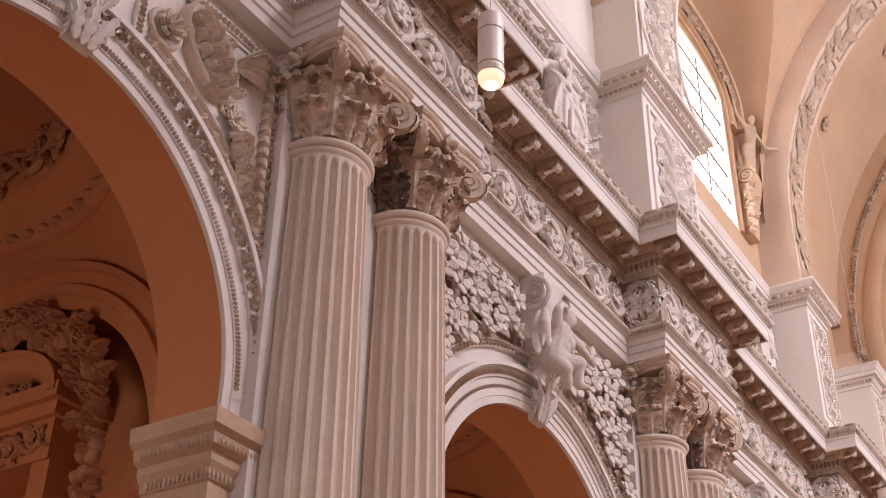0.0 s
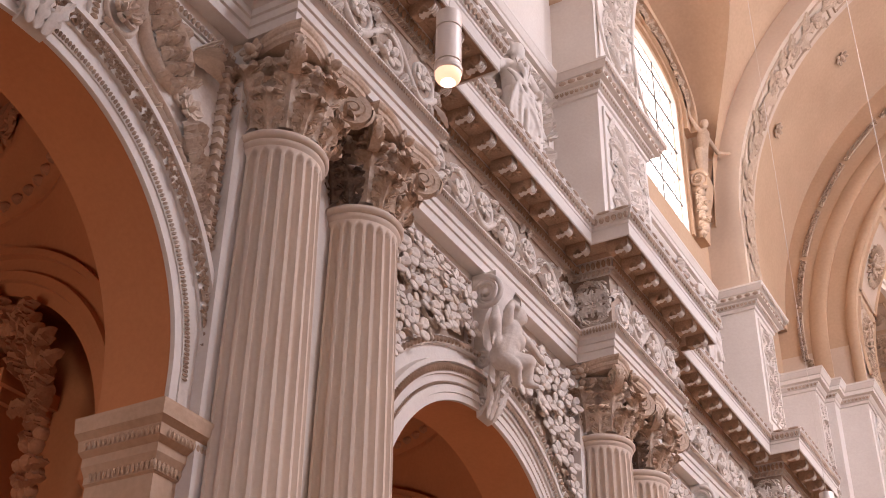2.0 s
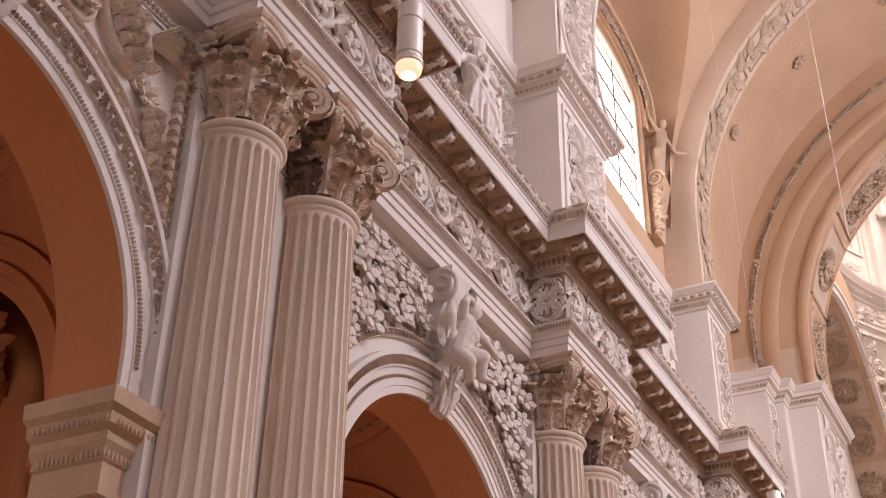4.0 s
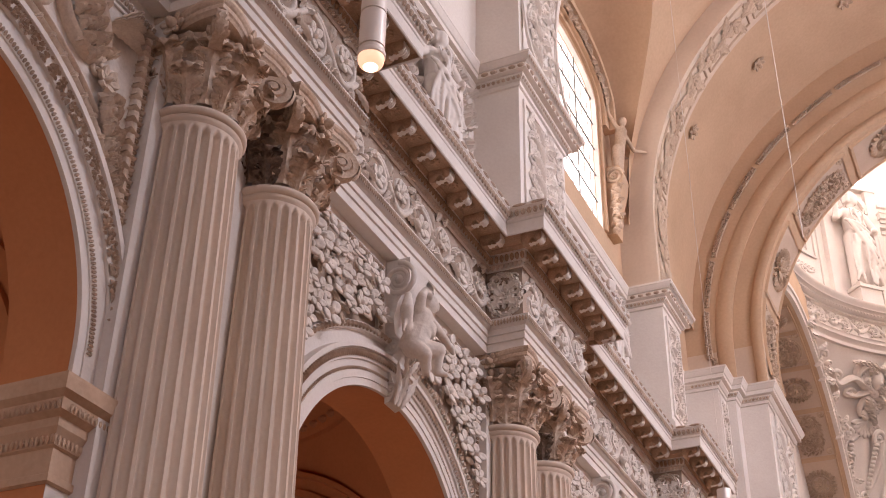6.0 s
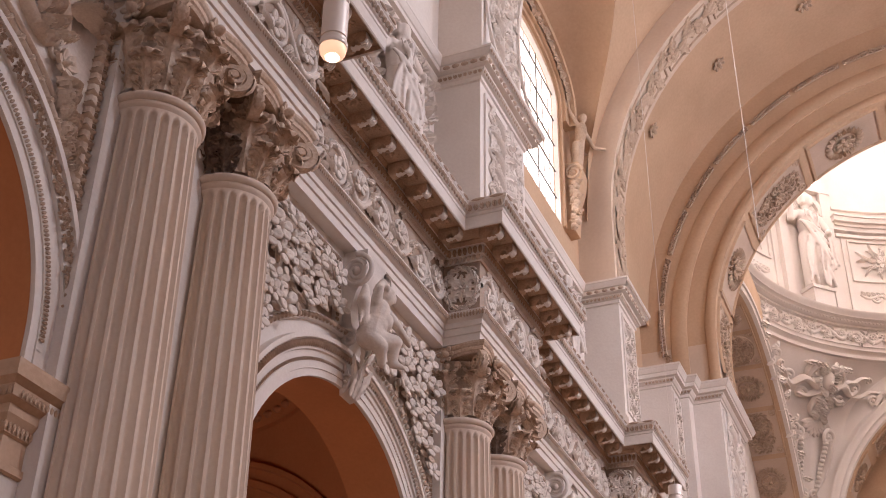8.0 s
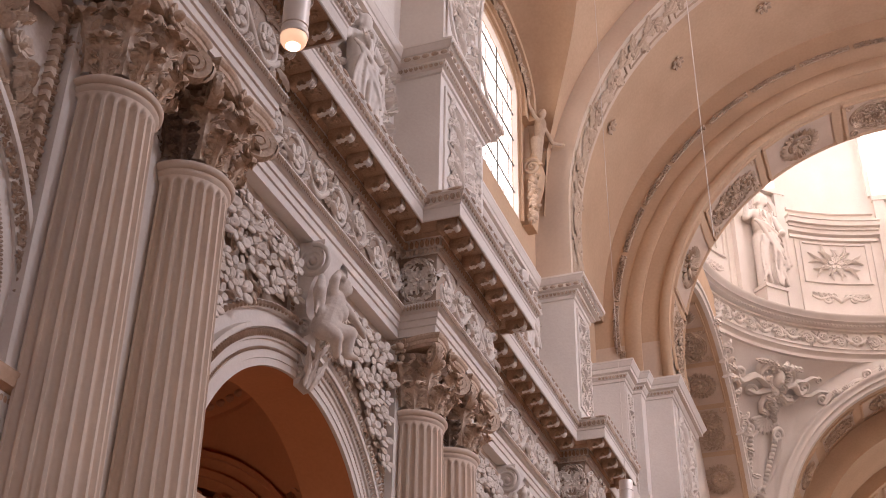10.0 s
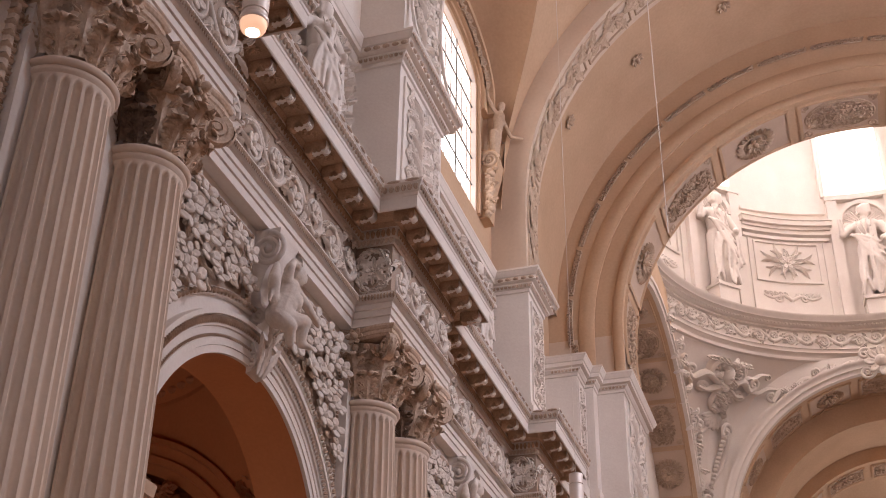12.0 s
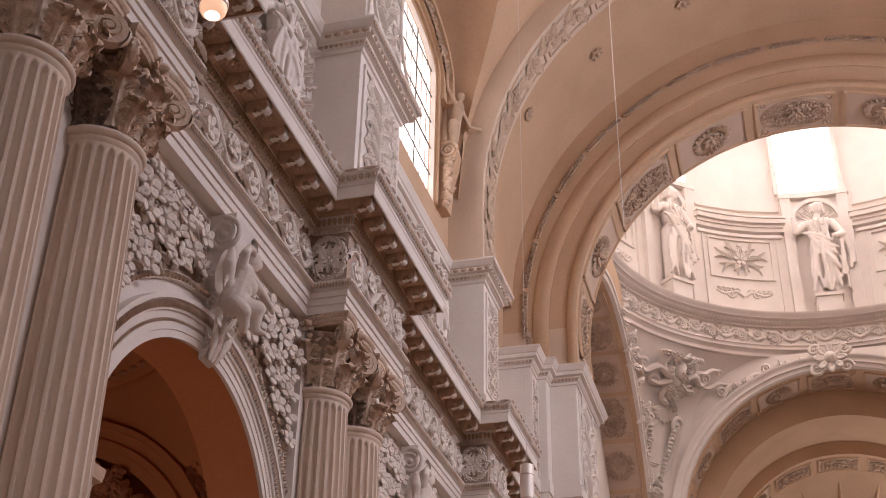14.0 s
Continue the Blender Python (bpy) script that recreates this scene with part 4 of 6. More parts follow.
        m = Mesh(lambda u, v, h: (WALL + 0.02 + h, u, v))
        m.flower(7.68, 11.97, 0.22, 0.17, 6)
        m.flower(7.68, 11.97, 0.14, 0.24, 5, 0.5)
        m.stem([(7.68 + 0.25 * math.cos(q * 0.35), 11.97 + 0.25 * math.sin(q * 0.35)) for q in range(19)], 0.04, 0.04)
        part("rosette", m, WARM_RELIEF, sp, "deeply cut rosette")
        cu, cv, ax, az = 8.42, 12.12, 0.60, -0.80
        oval = lambda q, k: (cu + ax * 0.62 * k * math.cos(q) - az * 0.38 * k * math.sin(q), cv + az * 0.62 * k * math.cos(q) + ax * 0.38 * k * math.sin(q))
        m = Mesh(lambda u, v, h: (WALL + 0.02 + h, u, v))
        m.stem([oval(q * 0.2618, 1.0) for q in range(25)], 0.07, 0.07, 1.5)
        m.stem([oval(q * 0.2618, 0.82) for q in range(25)], 0.04, 0.04, 2.0)
        for q in (1, 3, 8, 10):
            u, v = oval(q * 0.5236, 1.02)
            m.leaf(u, v, math.atan2(v - cv, u - cu) + 0.9, 0.24, 0.06, 0.13, 3, 0.4)
        for e in (-1, 1):                       # two plumes of acanthus that cross the oval
            for k in range(6):
                t = -0.52 + 0.2 * k
                u, v = cu + ax * t - az * 0.13 * e, cv + az * t + ax * 0.13 * e
                for w in (-0.7, 0.7):
                    m.leaf(u, v, math.atan2(az, ax) + w, 0.21 - 0.015 * abs(k - 2), 0.065, 0.17, 3, -0.4 * w)
        part("cartouche", m, WARM_RELIEF, sp, "deeply carved leafy cartouche")
        m = Mesh(lambda u, v, h: (WALL + 0.02 + h, u, v))
        for k in range(5):
            m.leaf(8.86 + 0.02 * k, 12.22 + 0.045 * k, -0.1 + 0.2 * k, 0.62, 0.045, 0.16 + 0.02 * (k % 3), 4, 0.15)
        m.spiral(9.40, 12.50, 0.12, 0, 1.5, 1, 0.04)
        for k in range(4):
            m.leaf(7.95 + 0.1 * k, 12.62, 0.6 - 0.7 * k, 0.36, 0.09, 0.14, 3, 0.3)
        part("palm_sprays", m, WARM_RELIEF, sp, "palm sprays beside the cartouche")
        m = Mesh(lambda u, v, h: (WALL + 0.02 + h, u, v))
        m.flower(8.98, 11.42, 0.19, 0.16, 6)
        m.spiral(8.86, 11.52, 0.12, 0, 1.5, 1, 0.04)
        m.spiral(9.14, 11.56, 0.12, 3, 1.5, -1, 0.04)
        for i in range(40):
            t = i / 39
            u, v = 8.99 + 0.47 * t, 11.30 - 1.05 * t
            m.leaf(u + rnd.uniform(-0.09, 0.09) * (1 - 0.6 * t), v, -1.2 + rnd.uniform(-0.8, 0.8), 0.26 - 0.1 * t, 0.06, 0.17 - 0.08 * t, 3, 0.3)
        for i in range(12):
            t = i / 11
            m.dome(9.02 + 0.44 * t + rnd.uniform(-0.06, 0.06), 11.2 - 0.9 * t, 0.055, 0.18 - 0.08 * t, 7)
        part("festoon", m, WARM_RELIEF, sp, "hanging festoon of fruit and leaves")
    return sp


spandrel(6.47, 7.90, 2.92, 7.25, 9.70, "cartouche", 5)
spandrel(16.94, 7.30, 3.24, 13.45, 16.35, "flowers", 6)
spandrel(16.94, 7.30, 3.24, 17.65, 20.45, "flowers", 7)
spandrel(28.0, 7.35, 3.24, 24.55, 27.4, "flowers", 8)
spandrel(28.0, 7.35, 3.24, 28.7, 31.6, "flowers", 9)


# ---- stucco figures, each one plain mesh ----
def figure(name, limbs, label, group, voxel=0.04, mat=None):
    """Rounded limbs (start, end, radius, radius) grown together."""
    m = Mesh()
    for p, q, r0, r1 in limbs:
        p, q = Vector(p), Vector(q)
        d = (q - p).normalized() if (q - p).length > 1e-6 else Vector((0, 0, 1))
        n = 5
        pts = [p - d * r0 * math.cos(k * math.pi / 2 / n) for k in range(n)] + [p, q] + [q + d * r1 * math.sin(k * math.pi / 2 / n) for k in range(1, n + 1)]
        rad = [max(0.004, r0 * math.sin(k * math.pi / 2 / n)) for k in range(n)] + [r0, r1] + [max(0.004, r1 * math.cos(k * math.pi / 2 / n)) for k in range(1, n + 1)]
        m.tube(pts, rad, 12)
    ob = tagged(part(name, m, mat or RELIEF), label, "statue", group)
    rm = ob.modifiers.new("grow", "REMESH")
    rm.mode, rm.voxel_size, rm.use_smooth_shade = "VOXEL", voxel, True
    sm = ob.modifiers.new("soften", "SMOOTH")
    sm.factor, sm.iterations = 0.5, 1
    return ob


def putto(x, y, z, k=1.0):
    def at(a, b, c):
        return (x + a * k, y + b * k, z + c * k)
    limbs = [(at(0, 0, 0), at(0.05, 0.08, 0.28), 0.29 * k, 0.24 * k), (at(0.05, 0.10, 0.30), at(0.06, 0.20, 0.66), 0.23 * k, 0.24 * k), (at(0.16, 0.08, 0.22), at(0.16, 0.12, 0.3), 0.16 * k, 0.16 * k),
             (at(0.06, 0.26, 0.82), at(0.06, 0.28, 0.90), 0.12 * k, 0.11 * k), (at(0.10, 0.38, 1.03), at(0.11, 0.40, 1.07), 0.215 * k, 0.21 * k), (at(0.22, 0.48, 1.0), at(0.24, 0.5, 0.98), 0.07 * k, 0.06 * k),
             (at(0.20, 0.22, 0.34), at(0.20, 0.26, 0.42), 0.17 * k, 0.16 * k), (at(0.22, 0.50, 1.06), at(0.22, 0.52, 1.08), 0.09 * k, 0.07 * k),
             (at(0.10, 0.0, 0.76), at(0.20, -0.10, 0.98), 0.12 * k, 0.10 * k), (at(0.20, -0.10, 0.98), at(0.14, 0.14, 1.24), 0.10 * k, 0.07 * k), (at(0.14, 0.17, 1.26), at(0.12, 0.27, 1.26), 0.08 * k, 0.05 * k),
             (at(0.14, 0.38, 0.68), at(0.28, 0.66, 0.46), 0.12 * k, 0.10 * k), (at(0.28, 0.66, 0.46), at(0.30, 1.02, 0.36), 0.10 * k, 0.07 * k), (at(0.3, 1.06, 0.36), at(0.3, 1.18, 0.30), 0.09 * k, 0.05 * k),
             (at(0.12, 0.08, -0.08), at(0.36, 0.34, -0.06), 0.21 * k, 0.17 * k), (at(0.36, 0.34, -0.06), at(0.30, 0.44, -0.42), 0.15 * k, 0.10 * k), (at(0.30, 0.46, -0.46), at(0.44, 0.56, -0.50), 0.09 * k, 0.06 * k),
             (at(0.04, -0.10, -0.10), at(0.26, -0.02, -0.30), 0.20 * k, 0.15 * k), (at(0.26, -0.02, -0.30), at(0.20, 0.16, -0.56), 0.14 * k, 0.09 * k),
             (at(-0.05, -0.20, 0.20), at(0.0, -0.34, 0.62), 0.10 * k, 0.14 * k), (at(0.0, -0.34, 0.62), at(0.0, -0.30, 0.95), 0.14 * k, 0.07 * k)]
    rnd = random.Random(2)
    for i in range(34):                          # curls over the crown and the back of the head
        a, b = rnd.uniform(1.9, 5.6), rnd.uniform(0.0, 1.5)
        d = Vector((math.cos(a) * math.cos(b), math.sin(a) * math.cos(b), math.sin(b) + 0.15)) * 0.225
        limbs.append((at(0.10 + d.x, 0.38 + d.y, 1.06 + d.z), at(0.10 + d.x * 1.06, 0.38 + d.y * 1.06, 1.02 + d.z), 0.055 * k, 0.035 * k))
    for i in range(7):                           # feathers of the folded wing
        limbs.append((at(-0.02, -0.20 - 0.03 * i, 0.80 - 0.04 * i), at(-0.02, -0.42 + 0.01 * i, 0.10 + 0.05 * i), 0.045 * k, 0.03 * k))
    return figure("putto_statue", limbs, "white stucco cherub seated on the scrolled console", "stucco figures", 0.023)


putto(-8.42, 16.62, 11.36, 0.86)
putto(-8.45, 27.6, 11.38, 0.86)


def draped(x, y, z, tall, turn, label, mat, seed=1, voxel=0.05):
    """A standing draped figure."""
    k, c, s, rnd = tall / 1.8, math.cos(turn), math.sin(turn), random.Random(seed)

    def at(a, b, h):
        return (x + (a * c - b * s) * k, y + (a * s + b * c) * k, z + h * k)
    limbs = [(at(0.03, 0.02, 1.66), at(0.04, 0.02, 1.71), 0.095 * k, 0.095 * k), (at(0.0, 0.0, 1.45), at(0.02, 0.01, 1.58), 0.06 * k, 0.055 * k), (at(0, -0.13, 1.39), at(0, 0.13, 1.41), 0.10 * k, 0.10 * k),
             (at(0, 0.02, 1.0), at(0, 0, 1.34), 0.15 * k, 0.17 * k), (at(0, 0.05, 0.98), at(0.06, 0.10, 0.55), 0.18 * k, 0.14 * k), (at(0.06, 0.10, 0.55), at(0.02, 0.14, 0.06), 0.12 * k, 0.09 * k), (at(0, -0.04, 0.95), at(0.02, -0.12, 0.06), 0.15 * k, 0.10 * k),
             (at(0, 0.24, 1.40), at(0.06, 0.37, 1.14), 0.075 * k, 0.06 * k), (at(0.06, 0.37, 1.14), at(0.22, 0.22, 1.02), 0.06 * k, 0.045 * k),
             (at(0, -0.24, 1.38), at(0.08, -0.38, 1.22), 0.075 * k, 0.06 * k), (at(0.08, -0.38, 1.22), at(0.16, -0.40, 1.46), 0.055 * k, 0.04 * k)]
    for i in range(16):                          # hair
        a = rnd.uniform(0.9, 5.4)
        limbs.append((at(0.03 + 0.09 * math.cos(a), 0.02 + 0.09 * math.sin(a), 1.76 - rnd.uniform(0, 0.06)), at(0.02 + 0.10 * math.cos(a), 0.02 + 0.10 * math.sin(a), 1.62), 0.03 * k, 0.02 * k))

    def fold(b0, h0, b1, h1, bow, out, r):
        """One fold of cloth that hangs in a curve over the body."""
        last = None
        for j in range(7):
            t = j / 6
            b, h = b0 + (b1 - b0) * t + bow * math.sin(math.pi * t), h0 + (h1 - h0) * t
            p = at(out * math.sqrt(max(0.05, 1 - (b / 0.36) ** 2)) + 0.02 * math.sin(5 * t + b0 * 20), b, h)
            if last:
                limbs.append((last, p, r * k, r * k * 0.9))
            last = p
    for i in range(11):                          # skirt
        b = -0.25 + 0.05 * i
        fold(b * 0.6, 0.95 + rnd.uniform(-0.1, 0.04), b * 1.2 + rnd.uniform(-0.08, 0.08), 0.03 + rnd.uniform(0, 0.12), rnd.uniform(-0.09, 0.09), 0.185 + rnd.uniform(-0.02, 0.02), rnd.uniform(0.018, 0.034))
    for i in range(5):                           # mantle drawn across the hips
        fold(-0.26 + 0.03 * i, 1.16 - 0.03 * i, 0.26 - rnd.uniform(0, 0.1), 0.96 - 0.13 * i, rnd.uniform(-0.03, 0.03), 0.212, rnd.uniform(0.018, 0.036))
    for i in range(4):                           # cloth over the breast
        fold(-0.15 + 0.08 * i, 1.40, -0.06 + 0.05 * i, 1.08, rnd.uniform(-0.05, 0.05), 0.195, rnd.uniform(0.012, 0.022))
    for i in range(5):                           # end of the mantle hanging at the side
        fold(0.30 + 0.022 * i, 1.10, 0.25 + 0.06 * i, 0.30 + 0.07 * i, rnd.uniform(-0.03, 0.06), 0.16, rnd.uniform(0.018, 0.034))
    return figure("draped_statue", limbs, label, "stucco figures", voxel, mat)


# figures on the attic between the piers, with a carved shield beside each
def attic_group(y, seed):
    draped(CLER + 0.36, y, 16.5, 3.15, -0.3, "white stucco draped figure standing against the attic wall", WHITE, seed, 0.026)
    sh = thing("carved_shield", "white stucco shield of scrolls and leaves on the attic wall", "relief", "attic shields", "structure")
    m = Mesh(lambda u, v, h: (CLER + 0.01 + h, y + 1.35 + u, 17.9 + v))
    m.dome(0, 0, 0.48, 0.28, 16, 0.85)
    part("shield", m, WHITE, sh)
    m = Mesh(lambda u, v, h: (CLER + 0.01 + h, y + 1.35 + u, 17.9 + v))
    for s in (-1, 1):
        m.spiral(s * 0.42, 0.95, 0.30, math.pi / 2, 1.5, -s, 0.06)
        m.spiral(s * 0.45, -0.85, 0.28, math.pi / 2, 1.5, s, 0.06)
        m.stem([(s * 0.6, -0.8), (s * 0.75, 0), (s * 0.6, 0.9)], 0.07, 0.07)
    for i in range(16):
        a = i * math.tau / 16
        m.leaf(0.6 * math.cos(a), 1.05 * math.sin(a), a, 0.34, 0.10, 0.12, 3, 0.4)
    rnd = random.Random(seed)
    for i in range(190):
        u, v = rnd.uniform(-2.9, 0.9), rnd.uniform(-1.6, 2.0)
        if u < -1.75 or u > 0.6 or v > 1.0 or (abs(u + 0.8) < 0.35 and v < 0.6):
            m.leaf(u, v, rnd.uniform(0, 6.3), 0.36, 0.10, 0.22, 3, 0.4)
    for u in (-3.0, 0.98):
        m.grid([[(u + q, v, h) for v in (-1.75, 2.05)] for q, h in ((-0.08, 0), (-0.07, 0.09), (0.07, 0.09), (0.08, 0))])
    part("scrollwork", m, WHITE, sh)


attic_group(18.1, 4)
attic_group(29.4, 8)

# window surround and the slim figure beside it
sur = thing("window_surround", "cream stucco window surround with leafy moulding", "window frame", kind="structure")
for q0, q1, h in ((0.12, 0.28, 0.10), (0.28, 0.62, 0.22), (0.62, 0.85, 0.42)):
    m = Mesh()
    def edge(q):
        pts = [(WIN_Y - WIN_W - q, WIN_Z0), (WIN_Y - WIN_W - q, WIN_Z1)]
        pts += [(WIN_Y + (WIN_W + q) * math.cos(radians(a)), WIN_Z1 + (1.0 + q) * math.sin(radians(a)) ** 0.8) for a in range(174, 5, -6)]
        return pts + [(WIN_Y + WIN_W + q, WIN_Z1), (WIN_Y + WIN_W + q, WIN_Z0 if q1 < 0.6 else WIN_Z1 - 0.6)]
    m.grid([[(CLER, y, z) for y, z in edge(q0)], [(CLER + h, y, z) for y, z in edge(q0)], [(CLER + h, y, z) for y, z in edge(q1)], [(CLER, y, z) for y, z in edge(q1)]])
    for e in (0, -1):
        (ya, za), (yb, zb) = edge(q0)[e], edge(q1)[e]
        m.grid([[(CLER, ya, za), (CLER + h, ya, za)], [(CLER, yb, zb), (CLER + h, yb, zb)]])
    part("moulding", m, CREAM, sur, smooth=False)
m = Mesh()
rnd = random.Random(11)
for a in range(172, 8, -4):
    y, z = WIN_Y + (WIN_W + 0.45) * math.cos(radians(a)), WIN_Z1 + 1.45 * math.sin(radians(a)) ** 0.8
    m.put = lambda u, v, h, y=y, z=z: (CLER + 0.22 + h, y + u, z + v)
    m.leaf(0, 0, rnd.uniform(0, 6.3), 0.3, 0.10, 0.12, 3, 0.4)
    m.flower(0, 0, 0.14, 0.10, 5)
part("garland", m, CREAM_RELIEF, sur, "carved garland")
figure("slim_statue", [((-8.75, 31.35, 24.8), (-8.72, 31.42, 25.7), 0.13, 0.17), ((-8.72, 31.42, 25.7), (-8.66, 31.46, 26.3), 0.17, 0.20), ((-8.62, 31.5, 26.7), (-8.60, 31.52, 26.78), 0.15, 0.14), ((-8.64, 31.48, 26.45), (-8.6, 31.5, 26.6), 0.08, 0.08),
       ((-8.62, 31.60, 26.3), (-8.4, 31.9, 25.75), 0.09, 0.07), ((-8.4, 31.9, 25.75), (-8.1, 32.25, 25.85), 0.07, 0.05), ((-8.74, 31.3, 26.35), (-8.95, 31.1, 26.9), 0.09, 0.07), ((-8.95, 31.1, 26.9), (-8.98, 31.1, 27.5), 0.07, 0.05), ((-8.8, 31.25, 24.6), (-8.78, 31.2, 25.5), 0.12, 0.14)],
       "cream stucco slim figure with outstretched arm beside the window", "stucco figures", 0.045, CREAM_RELIEF)
herm = thing("scroll_pedestal", "cream stucco scrolled pedestal with fruit swag beside the window", "pedestal", kind="structure")
m = Mesh()
m.grid([[(CLER + d, 31.0, z), (CLER + d, 31.0 + 0.6, z)] for z, d in ((22.2, 0.0), (22.2, 0.3), (23.2, 0.38), (23.8, 0.55), (24.3, 0.62), (24.6, 0.55), (24.7, 0.5), (24.7, 0.0))])
for y in (31.0, 31.6):
    m.grid([[(CLER, y, z), (CLER + d, y, z)] for z, d in ((22.2, 0.3), (23.2, 0.38), (23.8, 0.55), (24.3, 0.62), (24.6, 0.55), (24.7, 0.5))])
part("scroll_block", m, CREAM, herm)
m = Mesh(lambda u, v, h: (CLER + 0.35 + u, 30.98 - h, 24.3 + v))
m.spiral(0, 0, 0.3, 0, 2, 1, 0.06)
for i in range(14):
    m.dome(0.02 + 0.06 * math.sin(i * 2.3), -0.45 - 0.12 * i, 0.13, 0.13, 7)
    m.leaf(0.05, -0.4 - 0.12 * i, i * 1.3, 0.26, 0.08, 0.10, 2)
part("fruit_swag", m, CREAM_RELIEF, herm)


# ---- ribs and crossing ornaments ----
def arc_map(cx, zc, r, y0, start, side=1):
    """On the inside of an arch: u along from the start angle, v across along the nave, h inwards."""
    return lambda u, v, h: (cx + (r - h) * math.cos(radians(start) - u / r), y0 + v, zc + (r - h) * math.sin(radians(start) - u / r))


def face_map(cx, zc, r, y, start):
    """On the near face of an arch: u along, v outwards, h towards the nave's west end."""
    return lambda u, v, h: (cx + (r + v) * math.cos(radians(start) - u / r), y - h, zc + (r + v) * math.sin(radians(start) - u / r))


orn = thing("rib_ornament", "carved leaf bands along the vault ribs", "relief", kind="structure")
RIB_R, RIB_Z = 10.57, 23.3
# upright and curved panel on the middle rib
m = Mesh(lambda u, v, h: (AXIS - RIB_R + h, 22.35 + u, 20.75 + v))
m.candelabra(2.0, 2.5, 3, 0.06, 3)
m.put = lambda u, v, h: (AXIS + (RIB_R - h) * math.cos(math.pi - v / RIB_R), 22.35 + u, RIB_Z + (RIB_R - h) * math.sin(math.pi - v / RIB_R))
m.candelabra(2.0, 9.0, 9, 0.06, 4)
part("rib_arabesque", m, RELIEF, orn)
m = Mesh()
for s in (-1, 1):
    m.put = lambda u, v, h: (AXIS + (RIB_R - h) * math.cos(math.pi - v / RIB_R), 22.35 + s * 1.18 + u, RIB_Z + (RIB_R - h) * math.sin(math.pi - v / RIB_R))
    m.grid([[(q, v * 0.5, h) for v in range(-5, 20)] for q, h in ((-0.07, 0), (-0.06, 0.06), (0.06, 0.06), (0.07, 0))])
part("rib_border", m, WHITE, orn)


def leafy_band(m, length, wide, thick, seed):
    rnd = random.Random(seed)
    k = max(2, int(length / (wide * 0.42)))
    for i in range(k):
        u = (i + 0.5) * length / k
        m.leaf(u, wide * 0.5, rnd.uniform(-0.5, 0.5) + (0.9 if i % 2 else -0.9), wide * 0.75, wide * 0.20, thick, 3, rnd.uniform(-0.4, 0.4))
        m.leaf(u, wide * 0.5, rnd.uniform(2.4, 3.9), wide * 0.6, wide * 0.16, thick, 2, 0.3)
        if i % 3 == 0:
            m.flower(u, wide * 0.5, wide * 0.33, thick * 1.3, 5)
    for v in (0, wide):
        m.stem([(length * i / 6, v) for i in range(7)], thick * 0.5, thick * 0.5)
    for u in (0, length):
        m.stem([(u, 0), (u, wide)], thick * 0.5, thick * 0.5)


# leaf panels on the inside of the eastern rib, in thin borders
a = 184.0
for k in range(11):
    span = 12.2
    m = Mesh(arc_map(AXIS, RIB_Z, RIB_R - 0.003, 32.62, a))
    leafy_band(m, RIB_R * radians(span), 1.05, 0.09, k)
    part("leaf_panel", m, CREAM_RELIEF, orn)
    a -= span + 1.4
m = Mesh(lambda u, v, h: (AXIS - RIB_R + 0.003 + h, 32.62 + v, 20.8 + u))
leafy_band(m, 1.6, 1.05, 0.09, 77)
part("leaf_panel", m, CREAM_RELIEF, orn)
# thin leaf fillets on the wall of the crossing arch
a = 184.0
for k in range(14):
    m = Mesh(face_map(2.45, 22.75, 10.75, CY0 - 0.05, a))
    leafy_band(m, 10.75 * radians(10.0), 0.17, 0.06, k + 20)
    part("leaf_fillet", m, CREAM_RELIEF, orn)
    a -= 11.2
m = Mesh(lambda u, v, h: (-8.30 + v, CY0 - 0.02 - h, 20.75 + u))
leafy_band(m, 1.25, 0.17, 0.06, 19)
part("leaf_fillet", m, CREAM_RELIEF, orn)
# rolled steps on the face of the crossing arch
m = Mesh()
for r0, r1, h in ((8.95, 9.35, 0.12), (10.0, 10.62, 0.06)):
    m.grid([[(CX + r, CY0 - d, 20.6), *[(CX + r * math.cos(radians(q)), CY0 - d, CZ + r * math.sin(radians(q))) for q in range(0, 181, 3)], (CX - r, CY0 - d, 20.6)] for r, d in ((r0, 0), (r0, h), (r0 + 0.08, h + 0.03), (r1 - 0.08, h + 0.03), (r1, 0))])
part("arch_roll", m, CREAM, orn)

# coffers under the crossing arch
CREAM_GROUND = stucco("coffer_ground", (0.66, 0.50, 0.38), (0.54, 0.39, 0.285), scale=1.5)
COFFER_ANGLES = [(177.6, "leaf"), (156.6, "round"), (134.8, "leaf"), (113.3, "round"), (91.5, "oval"), (70.0, "round"), (48.4, "leaf"), (27, "round")]


